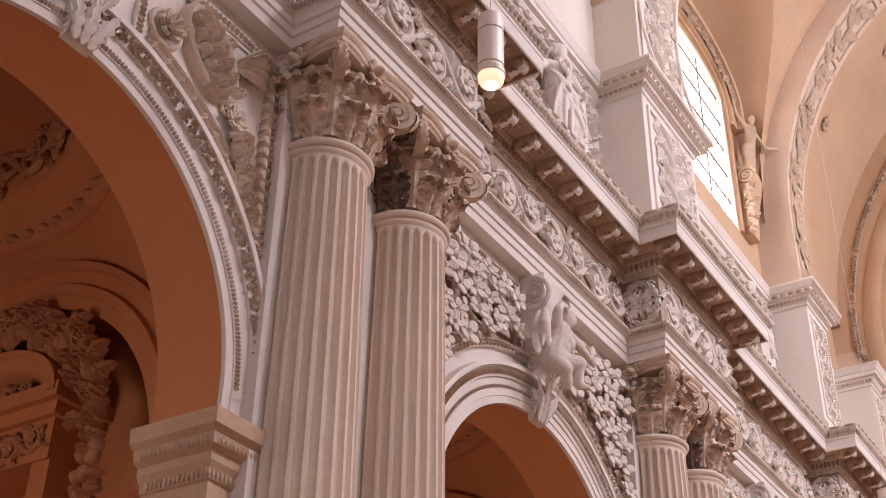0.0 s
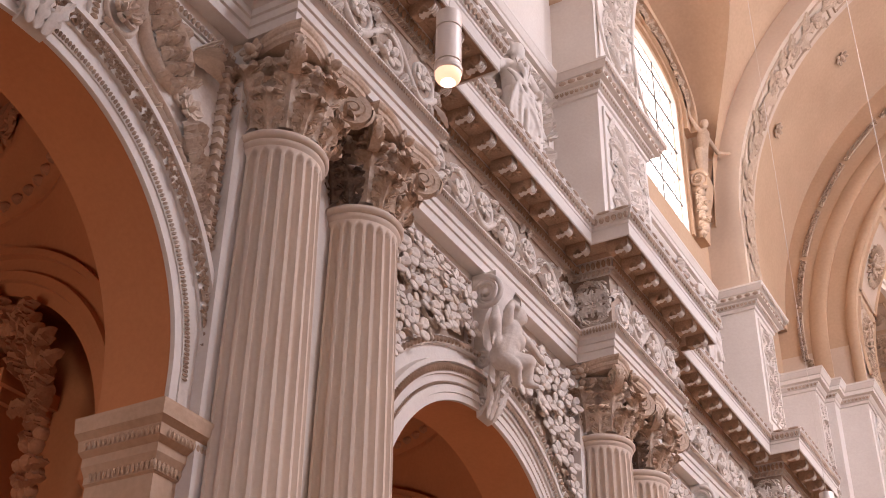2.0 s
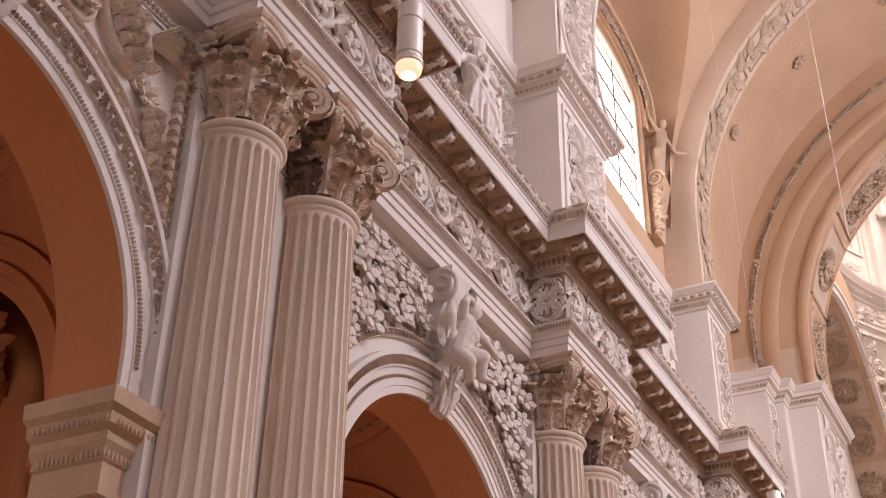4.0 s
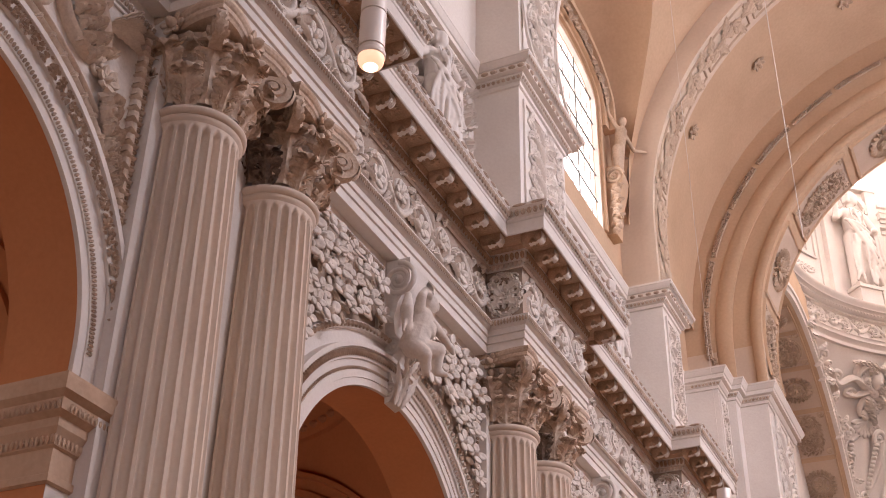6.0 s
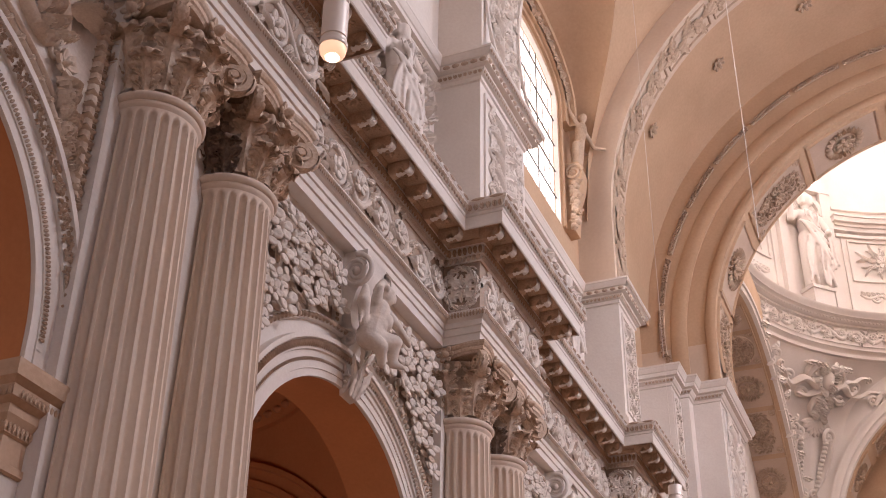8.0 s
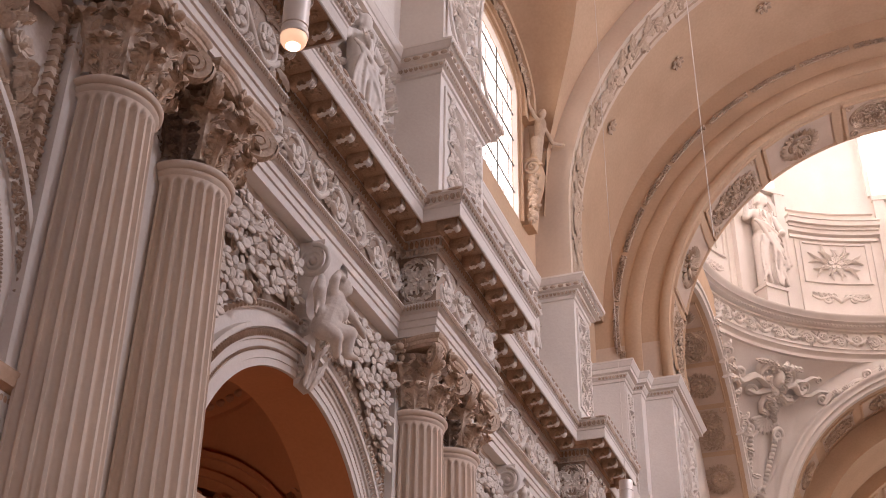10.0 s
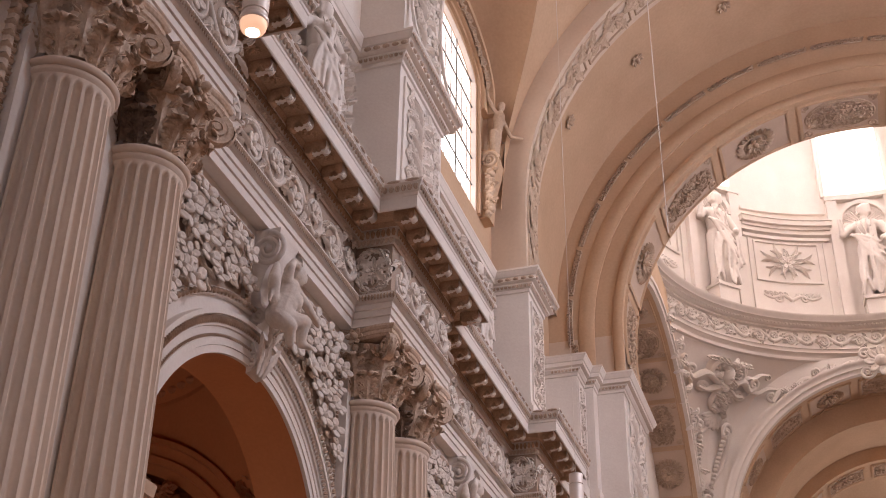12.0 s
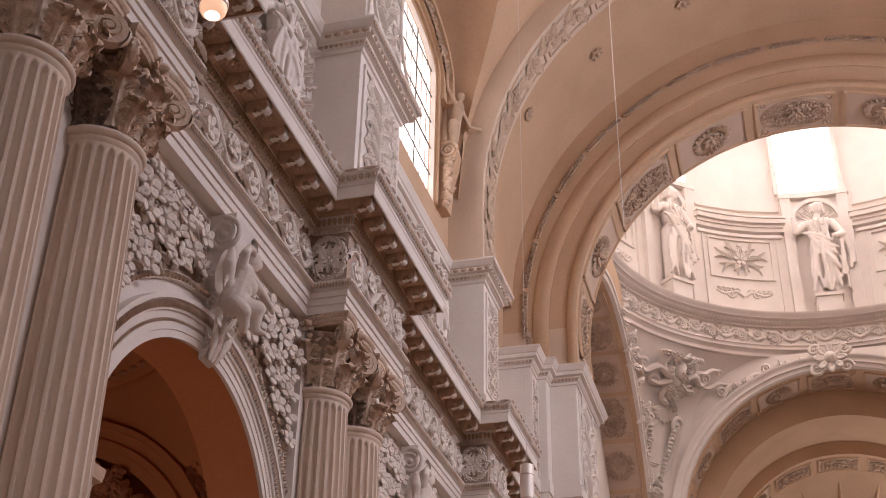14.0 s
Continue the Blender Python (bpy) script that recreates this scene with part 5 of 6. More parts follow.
def coffer(kind_of, put, w, d, seed, mat):
    co = thing("coffer", "carved stucco coffer with a %s of leaves in a raised frame" % {"leaf": "panel", "round": "rosette", "oval": "wreath"}[kind_of], "coffer", "coffers of the arches", "structure")
    m = Mesh(put)
    for u0, u1, v0, v1 in ((-w, w, -d, -d + 0.09), (-w, w, d - 0.09, d), (-w, -w + 0.09, -d + 0.09, d - 0.09), (w - 0.09, w, -d + 0.09, d - 0.09)):
        m.grid([[(u0 + (u1 - u0) * i / 8, v, h) for i in range(9)] for v, h in ((v0, 0.0), (v0 + 0.02, 0.09), (v1 - 0.02, 0.09), (v1, 0.0))])
    part("frame", m, CREAM, co)
    m = Mesh(put)
    m.grid([[(-w + 0.09 + (2 * w - 0.18) * i / 8, v, 0.012) for i in range(9)] for v in (-d + 0.09, d - 0.09)])
    part("ground", m, CREAM_GROUND, co, "tinted ground")
    m, rnd = Mesh(put), random.Random(seed)
    if kind_of == "round":
        for k in range(22):
            q = k * math.tau / 22
            m.leaf(0.50 * math.cos(q), 0.50 * math.sin(q), q, 0.34, 0.075, 0.13, 1)
        m.stem([(0.46 * math.cos(q * 0.2618), 0.46 * math.sin(q * 0.2618)) for q in range(25)], 0.05, 0.05)
        m.flower(0, 0, 0.42, 0.20, 7)
        m.dome(0, 0, 0.13, 0.3, 8)
    else:
        if kind_of == "oval":
            for e in (0.22, 0.32):
                m.stem([((w - e) * math.cos(q * 0.1309), (d - e) * math.sin(q * 0.1309)) for q in range(49)], 0.05, 0.05)
        for s in range(-2, 3):
            for t in (-1, 1):
                cu, cv = s * w * 0.29, t * d * (0.33 if abs(s) < 2 else 0.18)
                m.spiral(cu, cv, 0.27, 1.57 * t + 0.6 * s, 1.6, t if s % 2 else -t, 0.05)
                for k in range(9):
                    q = k * 0.7 + s
                    m.leaf(cu + 0.24 * math.cos(q), cv + 0.24 * math.sin(q), q + 0.8, 0.22, 0.05, 0.085, 3, 0.4)
        for s in (-1, 1):
            for t in (-1, 1):
                m.spiral(s * (w - 0.28), t * (d - 0.28), 0.2, math.pi / 2, 1.5, s * t, 0.05)
        m.flower(0, 0, 0.28, 0.2, 6)
    part("relief", m, CREAM_RELIEF, co, "carved leaf relief")
    return co


for k, (q, kind_of) in enumerate(COFFER_ANGLES):
    coffer(kind_of, arc_map(CX, CZ, CR - 0.004, (CY0 + CY1) / 2, q), 1.52, 1.12, k, CREAM_RELIEF)

# carved panels on the stepped crossing pier
for name, put, wd, z0, z1 in (("pier_panel", lambda u, v, h: (CX - CR - 0.15 + h, 42.2 + u, v), 3.2, 16.5, 19.7), ("pier_panel", lambda u, v, h: (CX - CR - 1.43 + h, 38.85 + u, v), 0.72, 16.5, 19.7)):
    pp = thing("pier_panel", "carved arabesque panel on the crossing pier", "relief panel", "crossing pier panels", "structure")
    m = Mesh(put)
    m.put = lambda u, v, h, put=put: put(u, v + z0, h)
    m.candelabra(wd, z1 - z0, 4, 0.06, 9)
    part("arabesque", m, RELIEF, pp)
    m = Mesh(put)
    for s in (-1, 1):
        m.grid([[(s * (wd / 2 + 0.12) + q, z, h) for z in (z0 - 0.1, z1 + 0.15)] for q, h in ((-0.06, 0), (-0.05, 0.06), (0.05, 0.06), (0.06, 0))])
    part("border", m, WHITE, pp, smooth=False)

# ---- crossing: transept arch, pendentive, drum ornament ----
TX, TY, TZ, TR = -7.0, 54.25, 19.5, 11.6
tr = thing("transept_arch", "cream plaster transept arch with coffered soffit and white edge moulding", "arch", kind="structure")
m = Mesh()
pts = arc(TY, TZ, TR - 0.35, 0, 180, 64)
m.grid([[(TX, y, 34) for y, z in pts], [(TX, y, z) for y, z in pts], [(TX - 2.6, y, z) for y, z in pts]])
m.box(TX - 2.6, TX, 42.5, TY - TR + 0.35, 0, 34)
m.box(TX - 2.6, TX, TY + TR - 0.35, 68, 0, 34)
part("arch_wall", m, CREAM, tr, smooth=False)
m = Mesh()
ang = [radians(a) for a in range(-6, 187, 3)]
m.grid([[(TX + h, TY + (TR + q) * math.cos(a), TZ + (TR + q) * math.sin(a)) for a in ang] for q, h in ((-0.36, 0), (-0.36, 0.2), (-0.1, 0.22), (-0.08, 0.30), (0.12, 0.30), (0.15, 0.12), (0.35, 0.10), (0.36, 0))])
part("edge_moulding", m, WHITE, tr)
for k, q in enumerate((20, 34, 48, 62, 76, 90)):
    r = TR - 0.355
    coffer(("leaf", "round", "leaf", "round", "oval", "round")[k], lambda u, v, h, q=q: (TX - 1.3 + v, TY + (r - h) * math.cos(radians(q) + u / r), TZ + (r - h) * math.sin(radians(q) + u / r)), 1.35, 1.1, k + 40, CREAM_RELIEF)

FE = 9.35


def pend(s, t):
    """A point of the pendentive: s from the far arch (0) to the transept arch (1), t from the arches up to the ring."""
    if s < 0.5:
        a = radians(90 + 180 * s)
        low = Vector((FX + FE * math.cos(a), FY - 0.25, FZ + FE * math.sin(a)))
    else:
        a = radians(180 * (s - 0.5))
        low = Vector((TX + 0.2, TY + TR * math.cos(a), TZ + TR * math.sin(a)))
    f = radians(90 + 90 * s)
    high = Vector((DX + (DR + 0.7) * math.cos(f), DY + (DR + 0.7) * math.sin(f), DZ - 1.45))
    p = low.lerp(high, t)
    mid = Vector((DX, DY, 20.0))
    out = (p - mid).normalized()
    return p + out * (0.9 * math.sin(math.pi * t) * min(1.0, (high - low).length / 6)), -out


pen = thing("pendentive", "white stucco pendentive with cartouche, shell and scrolls", "vault", kind="structure")
m = Mesh()
m.grid([[tuple(pend(i / 48, j / 10)[0]) for i in range(49)] for j in range(11)])
part("shell", m, WHITE, pen)


def on_pend(u, v, h):
    p, q = pend(0.5 + u, v)
    return tuple(p + q * (h - 0.02))


def flat_pend(cu, cv, su, sv):
    """A small flat patch on the pendentive, in metres, about one of its points."""
    c = Vector(on_pend(cu, cv, 0))
    n = (Vector((DX, DY, 20.0)) - c).normalized()
    eu = Vector((0, 0, 1)).cross(n).normalized()
    ev = n.cross(eu)
    lift = 0.45 if abs(cu) < 0.05 else 0.38
    return lambda u, v, h: tuple(c + eu * u * su + ev * v * sv + n * (h * 1.2 + lift - 0.25 * abs(u) * (lift > 0.4)))


rnd = random.Random(21)
m = Mesh(flat_pend(0.0, 0.84, 1.3, 1.3))
for s in (-1, 1):                               # mask cartouche: horns, wings and a beard of scrolls
    m.stem([(s * 0.15, 0.75), (s * 0.55, 0.95), (s * 0.80, 0.55), (s * 0.62, 0.30)], 0.15, 0.10, 1.6)
    m.spiral(s * 0.62, 0.62, 0.34, math.pi / 2, 1.5, -s, 0.12)
    m.stem([(s * 0.35, 0.1), (s * 0.95, 0.35), (s * 1.45, 0.0), (s * 1.75, 0.22)], 0.17, 0.09, 1.5)
    m.spiral(s * 1.62, 0.32, 0.26, -math.pi / 2, 1.5, s, 0.10)
    m.stem([(s * 0.25, -0.1), (s * 0.75, -0.35), (s * 1.15, -0.30)], 0.14, 0.08, 1.5)
    m.spiral(s * 0.95, -0.30, 0.24, 0, 1.5, -s, 0.09)
    m.stem([(s * 0.22, -0.3), (s * 0.40, -0.75), (s * 0.25, -1.1)], 0.12, 0.09, 1.4)
    for k in range(5):
        m.leaf(s * (0.15 + 0.15 * k), 0.75 + 0.06 * k, math.pi / 2 - s * 0.3 * k, 0.42, 0.13, 0.25, 3, -0.3 * s)
m.dome(0, 0.45, 0.30, 0.42, 12, 0.42)
m.dome(0, 0.40, 0.09, 0.55, 8, 0.16)
for k in range(12):
    q = k * math.tau / 12
    m.leaf(0.26 * math.cos(q), 0.48 + 0.36 * math.sin(q), q, 0.42, 0.12, 0.30, 3, 0.5 * (-1) ** k)
for k in range(14):
    m.leaf(0.28 * math.sin(k * 2.1), -0.05 - 0.07 * k, -1.57 + 0.5 * math.sin(k * 1.7), 0.42, 0.12, 0.34, 3, 0.3)
for k in range(9):
    q = math.pi * 1.08 + k * math.pi * 0.84 / 8
    m.petal(0, -1.25, q, 0.72, 0.13, 0.26)
part("cartouche", m, WHITE, pen, "stucco mask cartouche with shell")
m = Mesh(flat_pend(0.03, 0.52, 1.15, 1.2))
for s in (-1, 1):
    m.stem([(s * 0.95, 1.0), (s * 1.02, 0.3), (s * 0.8, -0.6), (s * 0.42, -1.3)], 0.14, 0.10, 1.4)
    m.spiral(s * 0.80, 1.15, 0.36, 0, 1.6, s, 0.11)
    for k in range(11):
        m.dome(s * (0.70 - 0.025 * k), 0.85 - 0.19 * k, 0.11, 0.24, 8)
    m.spiral(s * 0.36, -1.45, 0.28, 0, 1.6, -s, 0.10)
    m.stem([(s * 0.3, -1.3), (s * 0.7, -1.55), (s * 0.95, -1.3)], 0.10, 0.06, 1.4)
for k in range(22):
    m.leaf(0.24 * math.sin(k * 1.9), -1.4 - 0.16 * k, -1.57 + 0.8 * math.sin(k * 2.7), 0.42, 0.13, 0.28, 3, 0.3)
    if k % 3 == 0:
        m.spiral(0.3 * (-1) ** k, -1.7 - 0.16 * k, 0.24, 0, 1.5, (-1) ** k, 0.08)
part("lower_cartouche", m, WHITE, pen, "stucco shield with bead strings")
for k, (s0, t0, tilt, size) in enumerate(((-0.17, 0.60, 0.25, 0.85), (-0.30, 0.34, 0.5, 1.0), (-0.40, 0.42, 0.2, 0.95), (0.15, 0.72, -0.9, 0.75), (-0.12, 0.80, 0.3, 0.6), (0.14, 0.42, -1.1, 0.7))):
    c0, s1 = math.cos(tilt), math.sin(tilt)
    flat = flat_pend(s0, t0, size, size)
    m = Mesh(lambda u, v, h: flat(u * c0 - v * s1, u * s1 + v * c0, h))
    m.stem([(-1.5, -0.25), (-0.9, 0.12), (-0.2, 0.0), (0.5, 0.22), (1.2, 0.05)], 0.15, 0.08, 1.4)
    m.spiral(1.15, -0.18, 0.30, math.pi / 2, 1.5, -1, 0.10)
    m.spiral(-1.5, 0.05, 0.28, -math.pi / 2, 1.5, -1, 0.09)
    if k in (1, 2):
        for i in range(16):
            m.leaf(-1.2 + 0.15 * i, 0.05 * math.sin(i), rnd.uniform(-0.9, 0.9), 0.42, 0.11, 0.26, 3, 0.4)
    part("side_scroll", m, WHITE, pen, "leafy scroll")
m = Mesh()
for i in range(26):
    m.put = flat_pend(0.04 + 0.42 * i / 25, 0.12 + 0.04 * math.sin(i * 0.9), 1, 1)
    m.leaf(0, 0.1, rnd.uniform(-0.9, 0.9) + (0 if i % 2 else 3.1), 0.55, 0.16, 0.22, 3, 0.4)
    if i % 4 == 0:
        m.spiral(0, 0.3, 0.3, 0, 1.6, 1, 0.09)
part("edge_leaves", m, WHITE, pen, "leaf sprays along the transept arch")

# archivolt, keystone and coffers of the choir arch
m = Mesh()
ang = [radians(a) for a in range(0, 181, 3)]
m.grid([[(FX + (FR + q) * math.cos(a), FY - h, FZ + (FR + q) * math.sin(a)) for a in ang] for q, h in ((0.0, 0), (0.0, 0.35), (0.22, 0.38), (0.25, 0.48), (0.50, 0.5), (0.55, 0.62), (0.68, 0.62), (0.72, 0.0))])
part("archivolt", m, WHITE, far)
m = Mesh(lambda u, v, h: (FX + u, FY - 0.62 - h, FZ + FR + 0.35 + v))
m.flower(0, 0, 0.9, 0.4, 8)
m.dome(0, 0, 0.4, 0.6, 10)
for s in (-1, 1):
    m.spiral(s * 0.8, -0.5, 0.4, 0, 1.5, s, 0.1)
    m.spiral(s * 0.8, 0.6, 0.35, 0, 1.5, -s, 0.1)
part("keystone_mask", m, WHITE, far)
for k in range(9):
    q = 90 + (k - 4) * 20.0
    coffer("oval" if k == 4 else ("round" if k % 2 else "leaf"), arc_map(FX, FZ, FR - 0.004, FY + 1.5, q), 1.3, 1.15, k + 60, CREAM_RELIEF)
# second coffered band deeper in the choir, and its apse shell
apse = thing("choir_apse", "cream plaster choir vault ending in a ribbed shell", "vault", kind="structure")
m = Mesh()
m.grid([[(x, y, z) for x, z in arc(FX, FZ - 0.6, 7.0, 0, 180, 48)] for y in (73.0, 76.0)])
m.grid([[(x, 73.0, z) for x, z in arc(FX, FZ - 0.6, r, 0, 180, 48)] for r in (7.0, 8.0)])
part("rear_arch", m, CREAM, apse)
m = Mesh()
m.grid([[(FX + 7.0 * k * math.cos(radians(a)), 76 + 3.5 * math.sqrt(max(0, 1 - k * k)), FZ - 0.6 + 7.0 * k * math.sin(radians(a))) for a in range(0, 181, 5)] for k in (1, 0.9, 0.75, 0.5, 0.25, 0.03)])
part("half_dome", m, CREAM, apse)
m = Mesh()
for a in range(10, 180, 20):
    m.tube([(FX + 7.0 * k * math.cos(radians(a)), 75.95 + 3.5 * math.sqrt(max(0, 1 - k * k)), FZ - 0.6 + 7.0 * k * math.sin(radians(a))) for k in (0.99, 0.9, 0.75, 0.5, 0.25, 0.05)], 0.09, 6)
part("shell_rib", m, CREAM, apse)
for k in range(7):
    coffer("oval" if k == 3 else ("round" if k % 2 else "leaf"), arc_map(FX, FZ - 0.6, 6.996, 74.5, 90 + (k - 3) * 23), 1.2, 1.05, k + 80, CREAM_RELIEF)


def ring_map(r, z):
    """Inside a ring about the dome's middle: u along from the left, v up, h inwards."""
    return lambda u, v, h: (DX + (r - h) * math.cos(radians(190) - u / r), DY + (r - h) * math.sin(radians(190) - u / r), z + v)


m = Mesh(ring_map(DR + 0.38, DZ - 0.88))
m.rinceau((DR + 0.38) * radians(150), 0.90, 1.9, 0.11, 5)
tagged(part("ring_relief", m, WHITE, drum, "carved scroll band round the ring"), kind="stuff")
m = Mesh(ring_map(DR - 0.03, DZ + 0.21))
m.leaf_row(DR * radians(150), 0.16, 0.22, 0.07)
tagged(part("ring_beads", m, WHITE, drum, "bead row"), kind="stuff")
RW = DR + 0.6


def drum_box(m, a0, a1, z0, z1, d, n=6):
    """A curved slab on the inside of the drum."""
    rows = []
    for r, z in ((RW + 0.05, z0), (RW - d, z0), (RW - d, z1), (RW + 0.05, z1)):
        rows.append([(DX + r * math.cos(radians(a0 + (a1 - a0) * i / n)), DY + r * math.sin(radians(a0 + (a1 - a0) * i / n)), z) for i in range(n + 1)])
    m.grid(rows + rows[:1])
    for i in (0, n):
        m.grid([[rows[0][i], rows[1][i]], [rows[3][i], rows[2][i]]])


for k, mid in enumerate((49.3, 92.8, 136.2)):
    niche = thing("statue_niche", "white stucco niche frame on the drum wall", "niche", "drum niches", "structure")
    m = Mesh()
    for a0, a1 in ((mid - 9.0, mid - 6.2), (mid + 6.2, mid + 9.0)):
        drum_box(m, a0, a1, 34.8, 42.85, 0.30)
    part("jamb", m, WHITE, niche, smooth=False)
    m = Mesh()
    for i in range(24):
        q0, q1 = math.pi * i / 24, math.pi * (i + 1) / 24
        pr = [[], []]
        for e, q in enumerate((q0, q1)):
            for rr, d in ((1.25, 0.0), (1.25, 0.25), (1.5, 0.28), (1.52, 0.0)):
                a = radians(mid) + rr * math.cos(q) / RW
                pr[e].append((DX + (RW - d) * math.cos(a), DY + (RW - d) * math.sin(a), 41.3 + rr * math.sin(q)))
        m.grid(pr)
    part("niche_arch", m, WHITE, niche)
    m = Mesh(lambda u, v, h: (DX + (RW - h) * math.cos(radians(mid) + u / RW), DY + (RW - h) * math.sin(radians(mid) + u / RW), 41.2 + v))
    for i in range(11):
        q = math.pi * (i + 0.5) / 11
        m.leaf(0, 0, q, 1.22, 0.15, 0.10, 1)
    part("niche_shell", m, WHITE, niche, "fluted shell behind the head")
    m = Mesh()
    drum_box(m, mid - 3.4, mid + 3.4, 34.8, 35.75, 0.95)
    drum_box(m, mid - 3.8, mid + 3.8, 35.75, 35.95, 1.05)
    part("pedestal", m, WHITE, niche, smooth=False)
    a = radians(mid)
    draped(DX + (RW - 0.45) * math.cos(a), DY + (RW - 0.45) * math.sin(a), 35.92, 6.3, a + math.pi, "white stucco draped statue standing in a niche of the drum", WHITE, k + 30, 0.055)
    m = Mesh()
    drum_box(m, mid - 9.4, mid + 9.4, 42.85, 43.2, 0.35)
    part("window_sill", m, WHITE, niche, smooth=False)
for k, mid in enumerate((71.0, 114.5, 158.0)):
    pn = thing("drum_panel", "white stucco drum panel with starry rosette and moulded cornice", "relief panel", "drum panels", "structure")
    m = Mesh()
    for a0, a1, z0, z1, d in ((mid - 12.0, mid + 12.0, 40.15, 40.35, 0.18), (mid - 12.3, mid + 12.3, 40.55, 40.75, 0.25), (mid - 12.5, mid + 12.5, 40.75, 40.95, 0.42), (mid - 13, mid + 13, 40.95, 41.25, 0.62), (mid - 13.2, mid + 13.2, 41.25, 41.35, 0.7), (mid - 12, mid + 12, 42.0, 42.15, 0.2)):
        drum_box(m, a0, a1, z0, z1, d)
    part("cornice", m, WHITE, pn, smooth=False)
    m = Mesh()
    for a0, a1, z0, z1 in ((mid - 9, mid - 8.5, 37.3, 40.0), (mid + 8.5, mid + 9, 37.3, 40.0), (mid - 8.5, mid + 8.5, 37.3, 37.42), (mid - 8.5, mid + 8.5, 39.88, 40.0), (mid - 10.6, mid - 10.2, 35.2, 40.1), (mid + 10.2, mid + 10.6, 35.2, 40.1)):
        drum_box(m, a0, a1, z0, z1, 0.12)
    part("frame", m, WHITE, pn, smooth=False)
    m = Mesh(lambda u, v, h: (DX + (RW - h) * math.cos(radians(mid) - u / RW), DY + (RW - h) * math.sin(radians(mid) - u / RW), 38.65 + v))
    for i in range(18):
        q = i * math.tau / 18
        m.leaf(0.35 * math.cos(q), 0.25 * math.sin(q), q, 0.62 + 0.62 * abs(math.cos(q)) ** 1.5, 0.13, 0.16, 3, 0.5 * (-1) ** i)
    m.flower(0, 0, 0.45, 0.2, 6)
    for s in (-1, 1):
        m.spiral(s * 0.8, -2.35, 0.3, 0, 1.5, s, 0.08)
        m.stem([(0, -2.5), (s * 0.5, -2.2), (s * 1.2, -2.4), (s * 1.7, -2.2)], 0.12, 0.07)
        for i in range(5):
            m.leaf(s * (0.2 + 0.3 * i), -2.3, 1.57 - s * 0.7, 0.4, 0.12, 0.12, 2)
    part("star_relief", m, WHITE, pn, "radiating leaf star")
for k, mid in enumerate((50.2, 93.7, 137.2)):
    dw = thing("drum_window", "glaring drum window in a plain white frame", "window", "drum windows", "structure")
    m = Mesh()
    m.grid([[(DX + (RW - 0.06) * math.cos(radians(mid + q)), DY + (RW - 0.06) * math.sin(radians(mid + q)), z) for q in (-8, -4, 0, 4, 8)] for z in (43.2, 50.5)])
    part("pane", m, GLOW, dw, "glowing pane of daylight")
    m = Mesh()
    for a0, a1, z0, z1 in ((mid - 9.2, mid - 8, 43.2, 51), (mid + 8, mid + 9.2, 43.2, 51), (mid - 8, mid + 8, 50.5, 51)):
        drum_box(m, a0, a1, z0, z1, 0.25)
    part("frame", m, WHITE, dw, smooth=False)


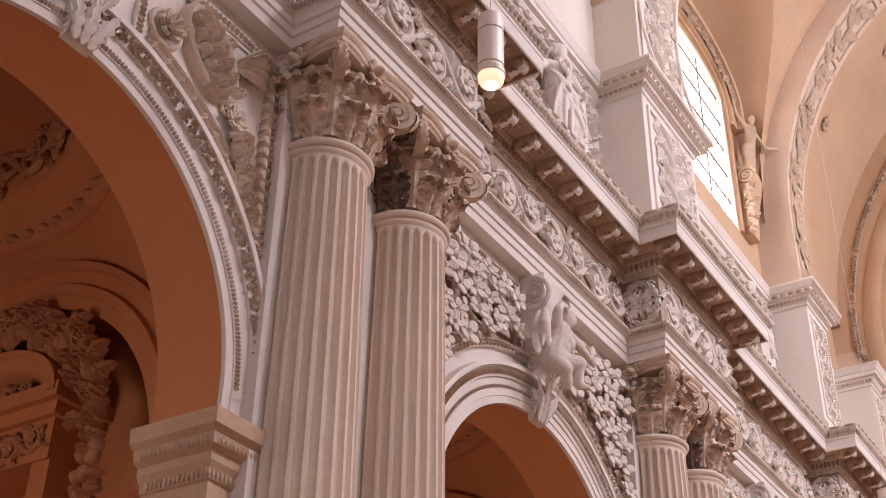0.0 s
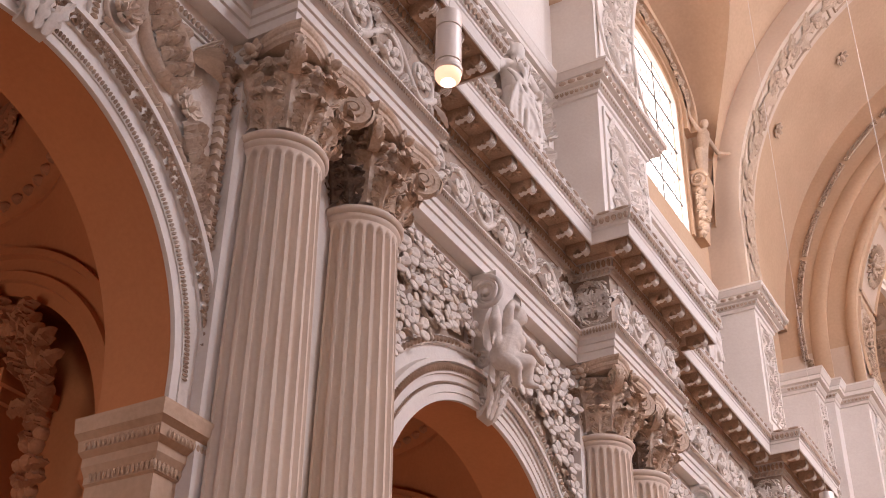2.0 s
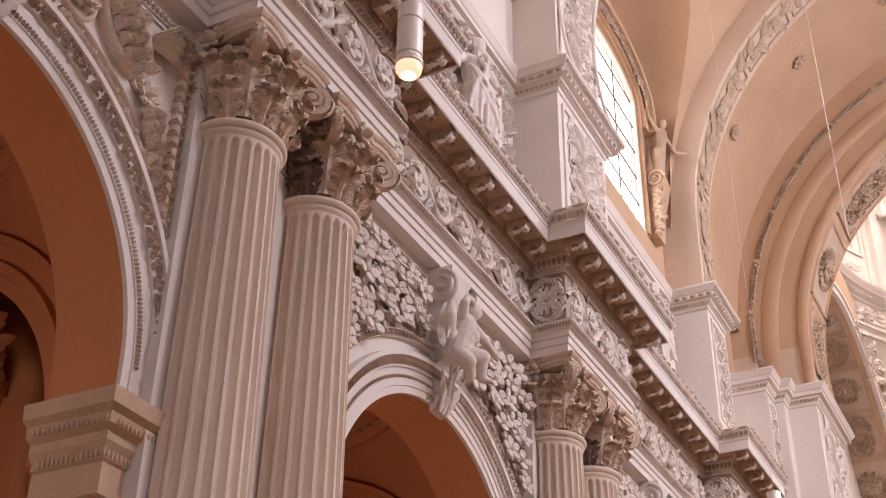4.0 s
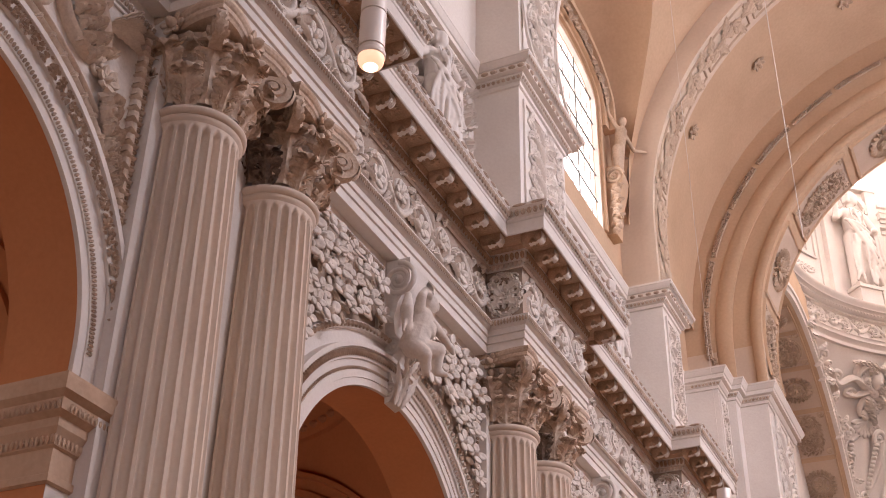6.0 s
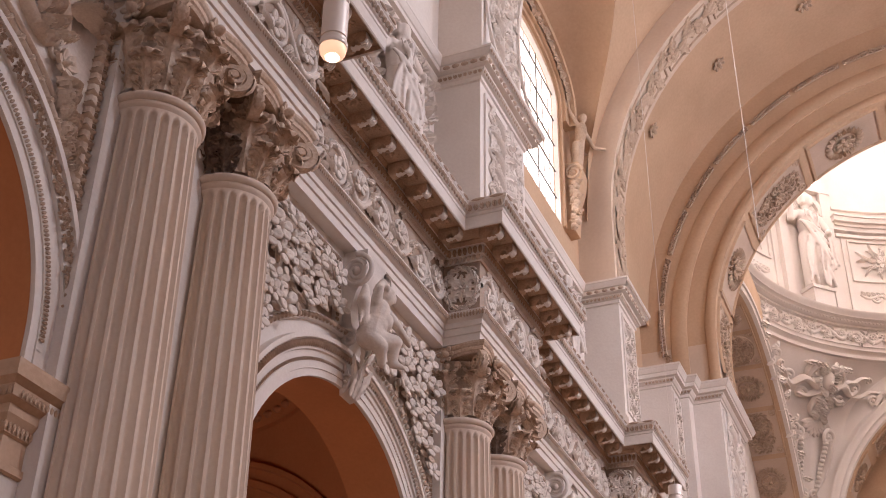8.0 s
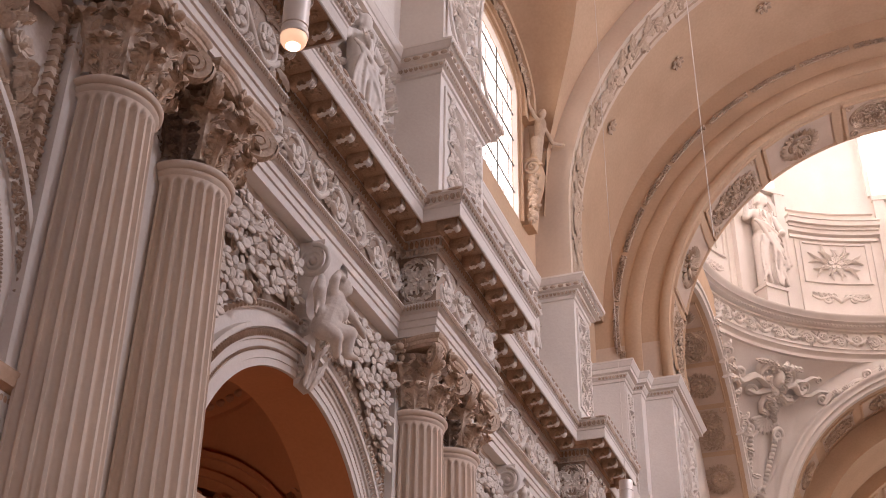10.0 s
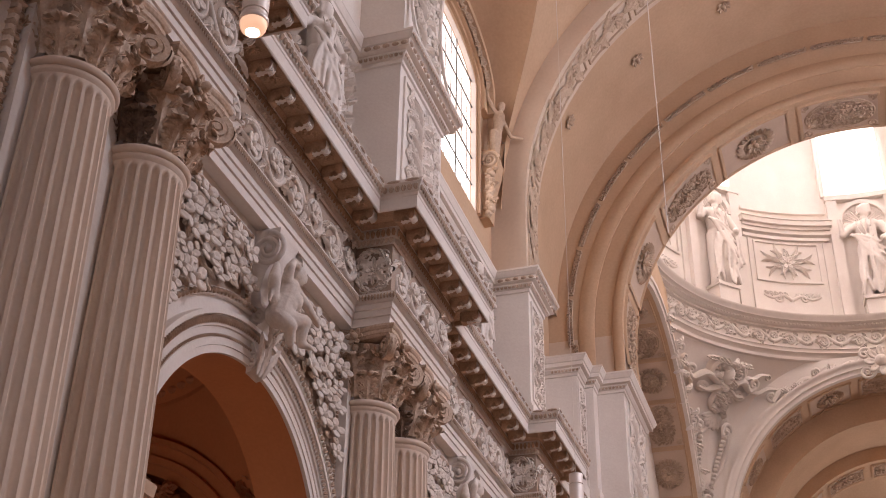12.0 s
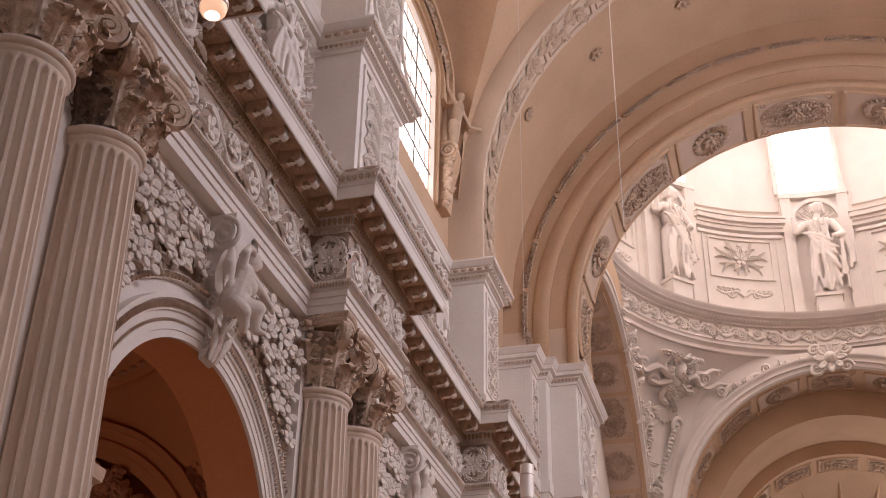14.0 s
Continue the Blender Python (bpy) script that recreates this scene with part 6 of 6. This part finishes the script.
# ---- side chapels ----
def chapel(c):
    x0, x1, y0, y1, ny, nz, nr = -18.1, WALL - 0.94, c - 3.93, c + 3.93, -14.0, 7.65, 3.05
    ch = thing("chapel_wall", "ochre stucco walls of a dim side chapel with arched recesses", "wall", "side chapels", "structure")
    m = Mesh()
    m.box(x0 - 0.4, x0, y0, y1, 0, 12.6)
    for s, y in ((-1, y0), (1, y1)):
        a, b = sorted((y, y + s * 0.5))
        for p, q in ((x0 - 0.4, ny - nr), (ny + nr, x1)):
            m.box(p, q, a, b, 0, 12.6)
        pts = [(ny - nr, 0.0)] + arc(ny, nz, nr, 180, 0, 32) + [(ny + nr, 0.0)]
        m.grid([[(x, y, 12.6) for x, z in pts], [(x, y, z) for x, z in pts], [(x, y + s * 0.75, z) for x, z in pts]])
        m.grid([[(x, y + s * 0.75, 0) for x in (ny - nr, ny + nr)], [(x, y + s * 0.75, nz + nr) for x in (ny - nr, ny + nr)]])
    part("plaster", m, OCHRE, ch, smooth=False)
    for s, y in ((-1, y0), (1, y1)):
        m = Mesh()
        ang = [radians(q) for q in range(-10, 191, 5)]
        m.grid([[(ny + (nr + q) * math.cos(t), y - s * h, nz + (nr + q) * math.sin(t)) for t in ang] for q, h in ((0, 0), (0, 0.10), (0.2, 0.12), (0.22, 0.20), (0.36, 0.20), (0.38, 0.10), (0.6, 0.12), (0.62, 0.24), (0.72, 0.24), (0.74, 0))])
        part("recess_arch", m, OCHRE, ch)
        m = Mesh(lambda u, v, h: (ny + u, y - s * h, 11.3 + v))
        rnd = random.Random(4)
        for k in range(2):
            q = 1 if k else -1
            m.spiral(q * 2.45, -0.42, 0.32, 0, 1.7, q, 0.09)
            for i in range(12):
                m.leaf(q * (2.62 + 0.07 * i), 0.15 - 0.17 * i, rnd.uniform(-2.4, -0.7), 0.48, 0.13, 0.2, 3, 0.4)
        part("corner_scroll", m, OCHRE_RELIEF, ch, "carved scroll and leaves")
    cx = (x0 + x1) / 2
    rx, ry = 3.2, 3.2
    m = Mesh()
    n = 64
    ring = [(1.215, 11.95), (1.215, 12.05), (1.17, 12.08), (1.16, 12.22), (1.10, 12.26), (1.09, 12.42), (1.02, 12.48), (1.0, 12.55), (1.0, 13.5)]
    m.grid([[(cx + rx * k * math.cos(i * math.tau / n), c + ry * k * math.sin(i * math.tau / n), z) for i in range(n)] for k, z in ring], True)
    m.grid([[(cx + rx * k * math.cos(i * math.tau / n), c + ry * k * math.sin(i * math.tau / n), z) for i in range(n)] for k, z in ((1.0, 13.5), (0.95, 14.6), (0.8, 15.6), (0.5, 16.4), (0.02, 16.7))], True)
    m.grid([[(cx + rx * 1.215 * math.cos(i * math.tau / n), c + ry * 1.215 * math.sin(i * math.tau / n), 11.95) for i in range(n)], [(cx + max(-4.05, min(4.05, 6 * math.cos(i * math.tau / n))), c + max(-3.92, min(3.92, 6 * math.sin(i * math.tau / n))), 11.8 - 2.4 * abs(math.sin(2 * i * math.tau / n)) ** 1.5) for i in range(n)]], True)
    part("dome", m, OCHRE, ch)
    m = Mesh(lambda u, v, h: (cx + (rx * 1.165 - h) * math.cos(u), c + (ry * 1.165 - h) * math.sin(u), 12.14 + v))
    for i in range(70):
        m.dome(i * math.tau / 70, 0.02, 0.032, 0.12, 6, 0.08)
    m.put = lambda u, v, h: (cx + (rx * 0.985 - h) * math.cos(u / 3.0), c + (ry * 0.985 - h) * math.sin(u / 3.0), 12.62 + v)
    m.rinceau(math.tau * 3.0, 0.9, 1.6, 0.07, 12)
    tagged(part("dome_ring_relief", m, OCHRE_RELIEF, ch, "carved garland round the dome ring"), kind="stuff")
    # altar top in the recess on the far side
    al = thing("altar_top", "ochre stucco altar pediment with scrolls and fruit garlands", "altar", "chapel altars")
    m = Mesh()
    y, lift = y1 + 0.30, 0.6
    for p, q, z0, z1, d in ((-1.35, 1.35, 8.2, 8.4, 0.5), (-1.45, 1.45, 8.4, 8.62, 0.62), (-1.25, 1.25, 7.6, 8.2, 0.4), (-1.25, -0.9, 3.0, 7.6, 0.35), (0.9, 1.25, 3.0, 7.6, 0.35)):
        m = Mesh()
        m.box(ny - 0.1 + p, ny - 0.1 + q, y - d, y + 0.44, z0 + (lift if z0 > 7 else 0), z1 + lift)
        part("cornice" if z0 > 8.1 else "frieze" if z0 > 7 else "pillar", m, OCHRE, al, smooth=False)
    m = Mesh()
    m.grid([[(ny - 0.1 + (r + e) * math.cos(radians(q)), y - d, 8.5 + lift + (r + e) * 0.62 * math.sin(radians(q))) for q in range(0, 181, 6)] for r, e, d in ((0.98, 0, -0.4), (0.98, 0, 0.45), (0.98, 0.1, 0.5), (0.98, 0.25, 0.55), (0.98, 0.3, 0.65), (0.98, 0.42, 0.65), (0.98, 0.42, -0.4))])
    part("pediment", m, OCHRE, al)
    m, rnd = Mesh(lambda u, v, h: (ny - 0.1 + u, y - 0.45 - h, v)), random.Random(8)
    for i in range(110):
        q = math.pi * i / 109
        u, v = 2.15 * math.cos(q) + rnd.uniform(-0.16, 0.16), 8.3 + 2.1 * math.sin(q) + rnd.uniform(-0.16, 0.16)
        m.dome(u, v, rnd.uniform(0.08, 0.17), rnd.uniform(0.1, 0.2), 8)
        m.leaf(u, v, rnd.uniform(0, 6.3), 0.36, 0.12, 0.2, 3, 0.4)
    for i in range(16):
        for s in (-1, 1):
            for _ in range(3):
                m.dome(s * (2.2 + rnd.uniform(-0.2, 0.2)), 8.3 - 0.2 * i + rnd.uniform(-0.1, 0.1), rnd.uniform(0.06, 0.13), rnd.uniform(0.1, 0.2), 8)
            m.leaf(s * 2.2, 8.3 - 0.2 * i, rnd.uniform(0, 6.3), 0.34, 0.1, 0.16, 3, 0.3)
    for s in (-1, 1):
        m.spiral(s * 0.75, 10.15, 0.36, math.pi / 2, 1.7, -s, 0.10)
        m.spiral(s * 1.25, 9.85, 0.28, math.pi / 2, 1.7, s, 0.09)
    tagged(part("fruit_garland", m, OCHRE_RELIEF, al, "carved fruit and leaf garland"), kind="stuff")
    m = Mesh(lambda u, v, h: (ny - 1.6 + u, y - 0.41 - h, 7.65 + lift + v))
    m.rinceau(2.6, 0.5, 0.9, 0.04, 3)
    m.put = lambda u, v, h: (ny - 1.2 + u, y - 0.2 - h, 8.72 + lift + v)
    m.rinceau(1.5, 0.4, 0.9, 0.04, 4)
    part("scroll_band", m, OCHRE_RELIEF, al)
    # cornice at impost height round the walls
    m = Mesh()
    for s, y in ((-1, y0), (1, y1)):
        for p, q in ((x0, ny - nr - 0.0), (ny + nr + 0.0, x1)):
            m.grid([[(p, y - s * d, z), (q, y - s * d, z)] for d, z in ((0, 7.0), (0.1, 7.05), (0.1, 7.2), (0.25, 7.3), (0.25, 7.45), (0.0, 7.47))])
    part("wall_moulding", m, OCHRE, ch, smooth=False)


for c, zc, r in ARCHES:
    chapel(c)

# cable of a lamp that hangs further along the nave
m = Mesh()
m.tube([(-3.2, 28.3, 19.0), (-3.2, 28.3, 33.2)], 0.014, 6)
tagged(part("hanging_cable", m, CABLE), "thin pale steel cable hanging from the vault", "cable")
